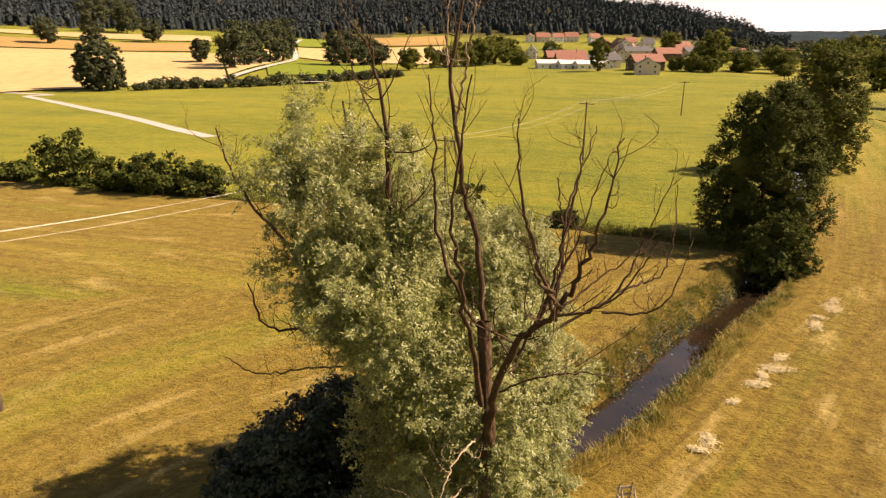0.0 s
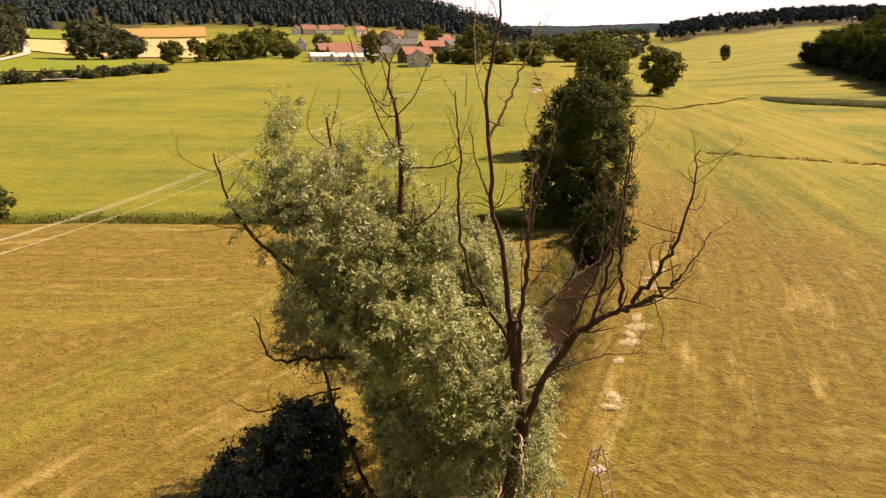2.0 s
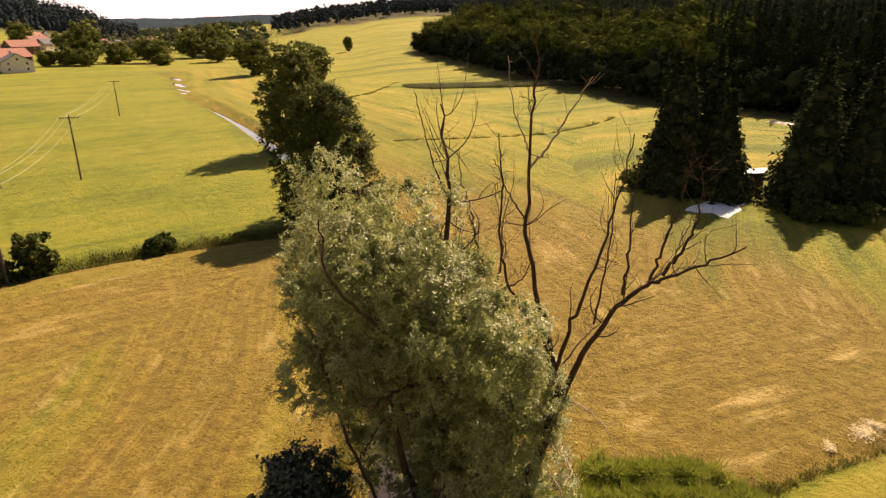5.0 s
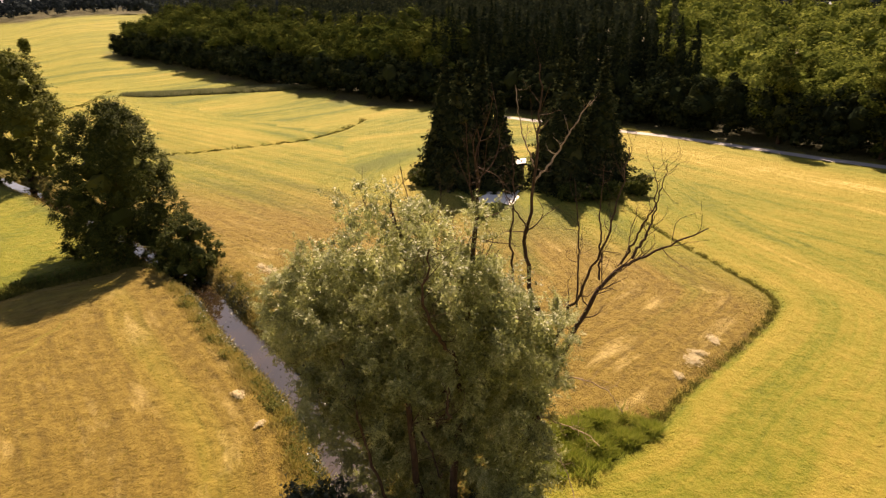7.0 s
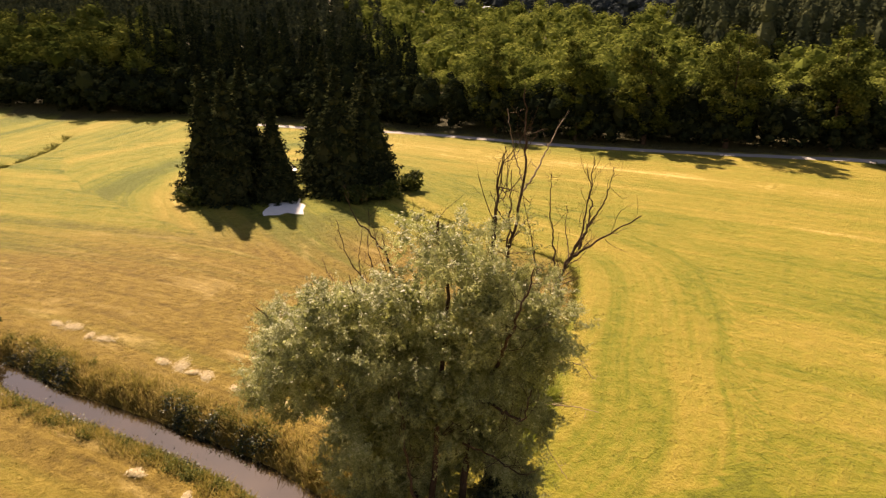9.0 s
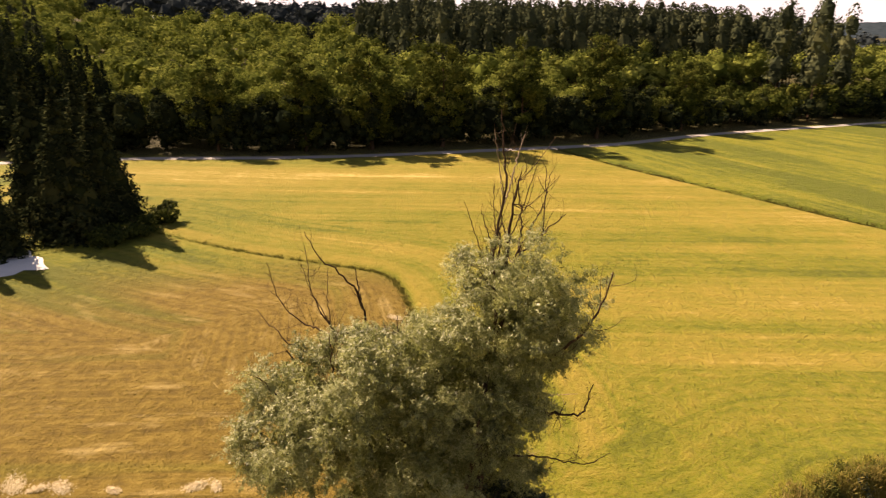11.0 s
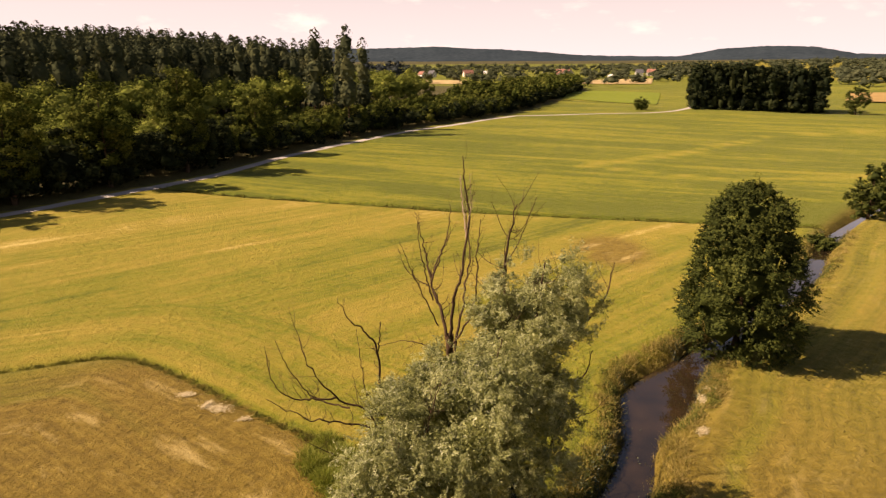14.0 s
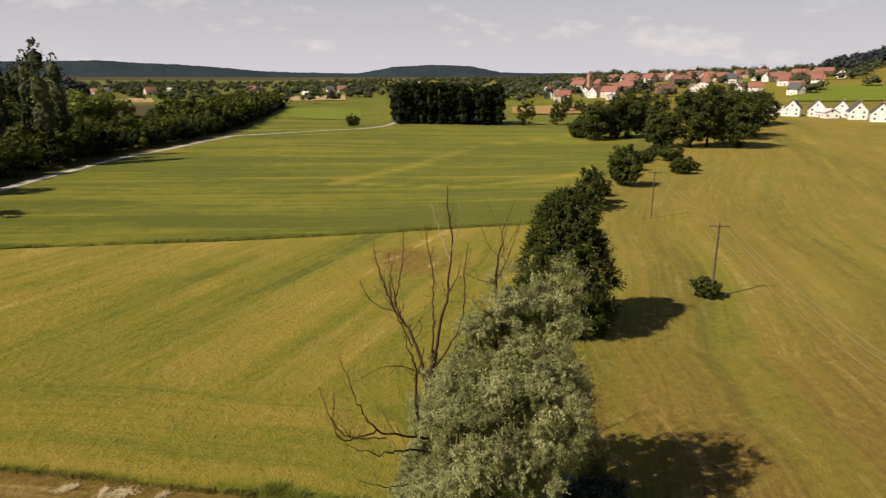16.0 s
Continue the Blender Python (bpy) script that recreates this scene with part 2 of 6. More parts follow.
M_REED = leafy("bank_grass", [(0.0, (0.13, 0.14, 0.026)), (0.45, (0.28, 0.23, 0.06)), (1.0, (0.48, 0.35, 0.14))], 0.35, 0.6, 0.2, 0.4)
M_HERB = leafy("bank_herb", [(0.0, (0.050, 0.066, 0.014)), (0.6, (0.115, 0.125, 0.026)), (1.0, (0.23, 0.20, 0.05))], 0.3, 0.7, 0.1, 0.4)
M_REEDBED = leafy("grey_reed", [(0.0, (0.09, 0.105, 0.045)), (0.6, (0.16, 0.17, 0.085)), (1.0, (0.28, 0.27, 0.16))], 0.3, 0.7, 0.1, 0.4)
M_RUSH = leafy("dark_rush", [(0.0, (0.055, 0.062, 0.015)), (0.6, (0.115, 0.112, 0.024)), (1.0, (0.20, 0.165, 0.045))], 0.25, 0.7, 0.1, 0.3)
M_GREENREED = leafy("green_reed", [(0.0, (0.11, 0.15, 0.020)), (0.6, (0.215, 0.25, 0.040)), (1.0, (0.36, 0.33, 0.09))], 0.4, 0.6, 0.15, 0.3)
M_BARK = noisy("dark_bark", [(0.3, (0.030, 0.018, 0.011)), (0.55, (0.075, 0.045, 0.026)), (0.75, (0.15, 0.10, 0.065))], 2.0, 6, 0.9, 0.15, 0.9, 14.0, stretch=(1, 1, 0.25))
M_DEADWOOD = noisy("bare_grey_wood", [(0.3, (0.16, 0.105, 0.07)), (0.5, (0.30, 0.22, 0.15)), (0.75, (0.52, 0.43, 0.34))], 1.2, 5, 0.85, 0.2, 0.6, 18.0, stretch=(1, 1, 0.3))
M_POLE = noisy("tarred_pole", [(0.3, (0.045, 0.032, 0.022)), (0.7, (0.13, 0.10, 0.075))], 1.5, 5, 0.85, 0.2, 0.4, 20.0, stretch=(1, 1, 0.15))
M_PLANK = noisy("weathered_plank", [(0.3, (0.20, 0.15, 0.11)), (0.7, (0.46, 0.39, 0.32))], 2.0, 5, 0.85, 0.2, 0.4, 30.0)
M_WIRE = noisy("bare_wire", [(0.3, (0.30, 0.27, 0.22)), (0.7, (0.5, 0.46, 0.4))], 2.0, 2, 0.45, 0.5, 0.0, 10.0, metal=0.6)
M_HAY = leafy("pale_hay", [(0.0, (0.46, 0.37, 0.20)), (0.6, (0.60, 0.52, 0.33)), (1.0, (0.72, 0.65, 0.48))], 0.25, 0.8, 0.1)
M_TUFT = leafy("meadow_tuft", [(0.0, (0.11, 0.11, 0.016)), (0.5, (0.20, 0.165, 0.030)), (1.0, (0.36, 0.26, 0.08))], 0.5, 0.7, 0.1, 0.5)
M_WHEAT = noisy("ripe_wheat", [(0.3, (0.34, 0.245, 0.115)), (0.7, (0.45, 0.345, 0.18))], 0.02, 5, 0.9, 0.1, 0.2, 0.35, stretch=(1, 0.25, 1))
M_STUBBLE = noisy("stubble_field", [(0.3, (0.25, 0.16, 0.055)), (0.7, (0.35, 0.24, 0.10))], 0.02, 5, 0.9, 0.1, 0.2, 0.3, stretch=(0.3, 1, 1))
M_LUSH = noisy("lush_grass_field", [(0.3, (0.10, 0.14, 0.018)), (0.7, (0.17, 0.20, 0.028))], 0.02, 5, 0.9, 0.1, 0.2, 0.3)
M_WALL = noisy("white_plaster", [(0.3, (0.66, 0.64, 0.60)), (0.7, (0.82, 0.80, 0.77))], 0.6, 4, 0.9, 0.2, 0.1, 8.0)
M_CREAM = noisy("cream_plaster", [(0.3, (0.52, 0.46, 0.36)), (0.7, (0.66, 0.60, 0.50))], 0.6, 4, 0.9, 0.2, 0.1, 8.0)
M_WOODWALL = noisy("dark_boards", [(0.3, (0.07, 0.045, 0.03)), (0.7, (0.15, 0.10, 0.065))], 0.8, 4, 0.9, 0.2, 0.2, 9.0)
M_REDROOF = noisy("red_roof_tiles", [(0.3, (0.18, 0.075, 0.055)), (0.7, (0.30, 0.15, 0.115))], 0.5, 5, 0.85, 0.2, 0.3, 6.0)
M_GREYROOF = noisy("grey_roof_tiles", [(0.3, (0.05, 0.052, 0.058)), (0.7, (0.12, 0.12, 0.13))], 0.5, 5, 0.8, 0.3, 0.3, 6.0)
M_PALEROOF = noisy("pale_roof_sheet", [(0.3, (0.45, 0.44, 0.42)), (0.7, (0.62, 0.61, 0.6))], 0.5, 4, 0.6, 0.4, 0.1, 6.0)
M_GLASS = noisy("window_glass", [(0.3, (0.02, 0.025, 0.03)), (0.7, (0.05, 0.055, 0.06))], 0.5, 3, 0.08, 0.5, 0.0, 6.0)
M_FRAME = noisy("window_frame", [(0.3, (0.55, 0.53, 0.5)), (0.7, (0.75, 0.73, 0.7))], 0.8, 3, 0.6, 0.3, 0.0, 9.0)
M_DOOR = noisy("brown_door", [(0.3, (0.10, 0.06, 0.035)), (0.7, (0.18, 0.11, 0.07))], 1.0, 3, 0.6, 0.3, 0.1, 12.0)
M_BRICK = noisy("tower_brick", [(0.3, (0.30, 0.17, 0.11)), (0.7, (0.42, 0.27, 0.19))], 0.4, 5, 0.9, 0.2, 0.2, 5.0)
M_PALEGROUND = noisy("white_gravel", [(0.3, (0.70, 0.68, 0.64)), (0.7, (0.86, 0.84, 0.80))], 0.6, 5, 0.95, 0.1, 0.3, 9.0)
# Blue tint of the far hills is air haze painted into the colour.
M_HAZY_RIDGE = noisy("hazy_distant_hills", [(0.35, (0.020, 0.031, 0.040)), (0.65, (0.038, 0.053, 0.064))], 0.006, 5, 1.0, 0.0, 0.0, 0.05)
M_CERAMIC = noisy("insulator", [(0.3, (0.20, 0.10, 0.06)), (0.7, (0.35, 0.2, 0.12))], 3.0, 2, 0.25, 0.5, 0.0, 20.0)

# ---- mesh helpers ----
rng = np.random.default_rng(7)


def mesh_object(name, verts, faces, mat, smooth=False):
    """One mesh object from arrays; all faces have the same number of corners."""
    verts, faces = np.asarray(verts, np.float32).reshape(-1, 3), np.asarray(faces, np.int32)
    k = faces.shape[1]
    me = bpy.data.meshes.new(name)
    me.vertices.add(len(verts))
    me.vertices.foreach_set("co", verts.ravel())
    me.loops.add(faces.size)
    me.loops.foreach_set("vertex_index", faces.ravel())
    me.polygons.add(len(faces))
    me.polygons.foreach_set("loop_start", np.arange(0, faces.size, k, dtype=np.int32))
    me.polygons.foreach_set("use_smooth", np.full(len(faces), smooth))
    me.materials.append(mat)
    me.update(calc_edges=True)
    return new(name, me)


def part(name, bm, mat, parent=None, label="", smooth=False):
    """A bmesh, or a pair of vertices and faces, as one mesh object under its parent."""
    if isinstance(bm, tuple):
        ob = mesh_object(name, bm[0], bm[1], mat, smooth)
    else:
        me = bpy.data.meshes.new(name)
        bm.normal_update()
        bm.to_mesh(me)
        bm.free()
        me.polygons.foreach_set("use_smooth", np.full(len(me.polygons), smooth))
        me.materials.append(mat)
        ob = new(name, me)
    if parent is not None:
        ob.parent = parent
    return tagged(ob, label)


def empty(name, x, y, z, label, category, group="", kind="", turn=0.0):
    ob = new(name)
    ob.matrix_basis = pose(x, y, z, 0, 0, turn)
    return tagged(ob, label, category, group, kind)


def box(bm, x, y, z, sx, sy, sz, turn=None, bevel=0.0):
    m = Matrix.Translation((x, y, z)) @ (turn or Matrix()) @ Matrix.Diagonal((sx, sy, sz, 1))
    made = bmesh.ops.create_cube(bm, size=1, matrix=m)["verts"]
    if bevel:
        edges = list({e for v in made for e in v.link_edges})
        bmesh.ops.bevel(bm, geom=edges, offset=bevel, segments=1, affect="EDGES")


def joined(*pieces):
    """Several (verts, faces) pairs as one."""
    vs, fs, at = [], [], 0
    for v, f in pieces:
        v = np.asarray(v, np.float32).reshape(-1, 3)
        vs.append(v)
        fs.append(np.asarray(f, np.int32) + at)
        at += len(v)
    return np.concatenate(vs), np.concatenate(fs)


def spline(points, n):
    """n points on a smooth line through the given ones."""
    p = np.asarray(points, float)
    p = np.concatenate([[2 * p[0] - p[1]], p, [2 * p[-1] - p[-2]]])
    out = []
    for t in np.linspace(0, len(points) - 1, n):
        i = min(int(t), len(points) - 2)
        u = t - i
        a, b, c, d = p[i], p[i + 1], p[i + 2], p[i + 3]
        out.append(0.5 * ((2 * b) + (c - a) * u + (2 * a - 5 * b + 4 * c - d) * u * u + (3 * b - a - 3 * c + d) * u**3))
    return np.array(out)


def tube(line, radii, sides=6):
    """A tapered tube of quads along a line."""
    line = np.asarray(line, float)
    n = len(line)
    radii = np.broadcast_to(np.asarray(radii, float), (n,))
    tang = np.gradient(line, axis=0)
    tang /= np.linalg.norm(tang, axis=1)[:, None] + 1e-9
    ref = np.array([0.31, 0.17, 0.93]) if abs(tang[:, 2]).mean() < 0.8 else np.array([0.93, 0.17, 0.05])
    u = np.cross(tang, ref)
    u /= np.linalg.norm(u, axis=1)[:, None] + 1e-9
    w = np.cross(tang, u)
    a = np.linspace(0, 2 * np.pi, sides, endpoint=False)
    v = line[:, None] + radii[:, None, None] * (u[:, None] * np.cos(a)[None, :, None] + w[:, None] * np.sin(a)[None, :, None])
    i, j = np.meshgrid(np.arange(n - 1), np.arange(sides), indexing="ij")
    k = (j + 1) % sides
    f = np.stack([i * sides + j, i * sides + k, (i + 1) * sides + k, (i + 1) * sides + j], -1).reshape(-1, 4)
    return v.reshape(-1, 3), f


def leaves(centers, length, width, rand, out=None, mess=0.75, droop=None):
    """A pointed leaf at each centre. out: the way its face tends to look; mess: how far it strays; droop: added to its long axis."""
    n = len(centers)
    nrm = rand.normal(size=(n, 3)) * mess
    if out is not None:
        nrm = nrm + out / (np.linalg.norm(out, axis=1)[:, None] + 1e-9)
    nrm /= np.linalg.norm(nrm, axis=1)[:, None] + 1e-9
    axis = rand.normal(size=(n, 3))
    if droop is not None:
        axis = axis + np.asarray(droop)
    axis -= nrm * (axis * nrm).sum(1)[:, None]
    axis /= np.linalg.norm(axis, axis=1)[:, None] + 1e-9
    side = np.cross(nrm, axis)
    s = rand.uniform(0.7, 1.3, (n, 1))
    a, b = axis * s * length / 2, side * s * width / 2
    v = np.stack([centers - a * 0.8 + b, centers + a, centers - a * 0.8 - b], 1)
    return v.reshape(-1, 3), np.arange(3 * n).reshape(-1, 3)


def in_ball(n, rand, shell=0.0):
    d = rand.normal(size=(n, 3))
    d /= np.linalg.norm(d, axis=1)[:, None]
    return d * (shell + (1 - shell) * rand.uniform(0, 1, (n, 1)) ** (1 / 3))


# ---- plan ----
STREAM = np.array([(150, 330), (118, 262), (92, 205), (72, 150), (52, 100), (35, 66), (24.6, 47.6), (20.0, 42.0), (15.6, 36.3), (11.6, 31.0), (7.6, 26.4), (2.7, 22.4), (-3.2, 17.5), (-8.0, 11.0), (-10.0, 5.0), (-12.6, -2), (-17, -9), (-26, -20), (-37, -35), (-50, -57), (-72, -84), (-100, -112), (-140, -150), (-172, -190), (-230, -260), (-330, -420)], float)
STREAM_W = np.interp(np.arange(26), [0, 6, 10, 13, 14, 15, 16, 17, 20, 25], [0.9, 0.85, 0.85, 1.1, 0.75, 2.5, 1.0, 0.9, 0.5, 0.4])
DITCH = np.array([(5.5, 17.0), (8.5, 11.5), (12.0, 8.4), (16.4, 6.2), (24.5, 1.6), (30, -1.2), (34.5, -2.2), (40, 0.3), (48, 4.6), (56, 8.0), (75, 14.5)], float)
HEDGE = np.array([(-260, 128), (-150, 106), (-67, 84), (-40, 76.5), (-22, 72.5), (-8, 68), (5, 65.6), (13, 63), (19, 61), (28, 55)], float)
CROSS_DITCH = np.array([(73, -77), (51, -72), (30, -68.5), (11.5, -65), (-10, -62.5), (-30, -60.5), (-48, -58)], float)
FOREST_ROAD = np.array([(141, 42), (132, 24), (119, 0), (101, -24), (88, -46), (79, -66), (69, -93), (64, -122), (56, -151), (43, -182), (27, -212), (7, -262), (-2, -278), (-40, -292), (-72, -299), (-92, -330), (-118, -412), (-150, -480)], float)
ROAD_WEST = np.array([(-420, 250), (-175, 228), (-155, 216), (-124, 188), (-95, 162), (-60, 131), (-52, 124)], float)
ROAD_NORTH = np.array([(-70, 302), (-110, 298), (-119, 304), (-121, 330), (-122, 380), (-126, 440), (-134, 478), (-152, 540), (-175, 610), (-190, 700)], float)
SWATH_NEAR = np.array([(-16, -118), (-48, -101), (-78, -106), (-96, -122)], float)
SWATH_FAR = np.array([(-20, -121), (-43, -140), (-91, -200), (-110, -206), (-155, -229)], float)
FAR_DITCH = np.array([(72, 92), (84, 82), (96, 74), (112, 72), (130, 74)], float)
FAR_DITCH2 = np.array([(92, 168), (107, 151), (128, 158), (160, 178)], float)


def line_distance(x, y, line, half=None):
    """Distance of the points from a line, and the share of the way along it."""
    best, along = np.full(x.shape, 1e9), np.zeros(x.shape)
    total, run = np.linalg.norm(np.diff(line, axis=0), axis=1), 0.0
    for k in range(len(line) - 1):
        a, d = line[k], line[k + 1] - line[k]
        s = np.clip(((x - a[0]) * d[0] + (y - a[1]) * d[1]) / (d @ d), 0, 1)
        r = np.hypot(x - a[0] - s * d[0], y - a[1] - s * d[1])
        if half is not None:
            r = r - (half[k] + (half[k + 1] - half[k]) * s)
        near = r < best
        best, along = np.where(near, r, best), np.where(near, run + s * total[k], along)
        run += total[k]
    return best, along


SM_STREAM = spline(STREAM, 140)
SM_STREAM_W = np.interp(np.linspace(0, 25, 140), np.arange(26), STREAM_W)
SM_DITCH = spline(DITCH, 50)

# Height of the land round the valley: bearings (clockwise from +y) and radii from the tree.
RADII = np.array([0, 170, 300, 500, 800, 1300, 2200, 5200], float)
LAND = {
    -60: (0, 0, 0, 13, 34, 70, 80, 60), -45: (0, 0, 0, 14, 38, 84, 90, 60), -25: (0, 0, 0, 12, 34, 100, 90, 60),
    -10: (0, 0, 0, 4, 20, 100, 90, 60), 5: (0, 0, 0, 3, 21, 95, 80, 60), 15: (0, 0, 0, 2, 19, 74, 60, 40), 20: (0, 0, 0, 1, 12, 46, 45, 35),
    24: (0, 0, 0, 0, 3, 8, 12, 30), 34: (0, 0, 0, 1, 5, 22, 30, 40), 40: (0, 0, 0, 5, 17, 44, 45, 45), 46: (0, 0, 2, 12, 28, 52, 55, 50),
    62: (0, 0, 8, 24, 40, 55, 60, 60), 90: (0, 0, 22, 42, 55, 60, 60, 60), 120: (0, 0, 13, 24, 28, 30, 40, 60),
    145: (0, 0, 8, 14, 14, 10, 20, 60), 165: (0, 0, 2, 2, 2, 4, 18, 50), 185: (0, 0, 0, 0, 1, 6, 20, 50),
    205: (0, 0, 0, 0, 6, 18, 30, 50), 218: (0, 0, 0, 4, 24, 34, 35, 50), 229: (0, 0, 0, 6, 27, 42, 45, 50), 240: (0, 0, 0, 7, 34, 96, 100, 60),
    270: (0, 0, 2, 12, 30, 60, 70, 60), 300: (0, 0, 2, 13, 34, 70, 80, 60),
}
BEARINGS = np.array(sorted(LAND))
LAND_Z = np.array([LAND[b] for b in sorted(LAND)], float)


def land(x, y):
    """Height of the land without banks and ditches."""
    r, az = np.hypot(x, y - 20), np.degrees(np.arctan2(x, y - 20))
    az = np.where(az < -60, az + 360, az)
    k = np.clip(np.searchsorted(BEARINGS, az, side="right") - 1, 0, len(BEARINGS) - 2)
    u = np.clip((az - BEARINGS[k]) / (BEARINGS[k + 1] - BEARINGS[k]), 0, 1)
    u = u * u * (3 - 2 * u)
    j = np.clip(np.searchsorted(RADII, r, side="right") - 1, 0, len(RADII) - 2)
    s = np.clip((r - RADII[j]) / (RADII[j + 1] - RADII[j]), 0, 1)
    row = lambda q: LAND_Z[q, j] * (1 - s) + LAND_Z[q, j + 1] * s
    z = row(k) * (1 - u) + row(k + 1) * u
    swell = np.sin(x / 31 + 1.3) * np.sin(y / 37 + 0.4) * 0.18 + np.sin(x / 12.5) * np.sin(y / 14.1 + 1) * 0.05
    return z + swell * np.clip(r / 60, 0.3, 4)


def terrain(x, y):
    x, y = np.asarray(x, float), np.asarray(y, float)
    z = land(x, y)
    d, _ = line_distance(x, y, SM_STREAM, SM_STREAM_W)
    cut = np.clip(1 - (d + 0.3) / 1.7, 0, 1)
    z = z - 1.75 * cut * cut * (3 - 2 * cut) + 0.22 * np.exp(-(((d - 3.0) / 1.2) ** 2))
    e, _ = line_distance(x, y, SM_DITCH)
    z = z - 0.30 * np.exp(-((e / 0.6) ** 2))
    for some, deep, wide in ((CROSS_DITCH, 0.6, 0.8), (HEDGE, 0.7, 1.2), (FAR_DITCH, 0.6, 0.9), (FAR_DITCH2, 0.6, 1.0)):
        e, _ = line_distance(x, y, some)
        z = z - deep * np.exp(-((e / wide) ** 2))
    return z


def steps(lo, hi, fine, far):
    """Grid lines, fine between lo and hi and wider and wider beyond."""
    mid = list(np.arange(lo, hi + 1e-6, fine))
    out, d, v = [], fine, hi
    while v < far:
        d *= 1.07
        v += d
        out.append(v)
    low, d, v = [], fine, lo
    while v > -far:
        d *= 1.07
        v -= d
        low.append(v)
    return np.array(low[::-1] + mid + out)


GX, GY = steps(-62, 66, 0.7, 4600), steps(-66, 76, 0.7, 4600)
XX, YY = np.meshgrid(GX, GY, indexing="ij")
ZZ = terrain(XX, YY)


def ground_z(x, y):
    """Height of the ground sheet, as its grid has it."""
    x, y = np.asarray(x, float), np.asarray(y, float)
    i = np.clip(np.searchsorted(GX, x) - 1, 0, len(GX) - 2)
    j = np.clip(np.searchsorted(GY, y) - 1, 0, len(GY) - 2)
    u, v = (x - GX[i]) / (GX[i + 1] - GX[i]), (y - GY[j]) / (GY[j + 1] - GY[j])
    return (ZZ[i, j] * (1 - u) + ZZ[i + 1, j] * u) * (1 - v) + (ZZ[i, j + 1] * (1 - u) + ZZ[i + 1, j + 1] * u) * v


def east_of_stream(x, y):
    """True on the side of the stream where the spruces stand."""
    pts = SM_STREAM[::-1]
    return np.where(y > pts[-1, 1], x > pts[-1, 0], x > np.interp(y, pts[:, 1], pts[:, 0]))


# Edge of the eastern wood, from north to south; the wood lies to its east.
WOOD_EDGE = np.array([(900, 900), (520, 600), (330, 360), (282, 286), (236, 210), (186, 142), (158, 84), (150, 40), (134, 8), (108, -22), (92, -48), (85, -66), (75, -93), (69, -122), (62, -150), (49, -184), (33, -214), (14, -262), (4, -300), (-20, -390), (-55, -560), (-60, -640)], float)


def in_wood(x, y):
    xe = np.interp(y, WOOD_EDGE[::-1, 1], WOOD_EDGE[::-1, 0])
    return (x > xe) & (y > -640) & (y < 292)


def smooth_between(v, a, b):
    t = np.clip((v - a) / (b - a), 0, 1)
    return t * t * (3 - 2 * t)


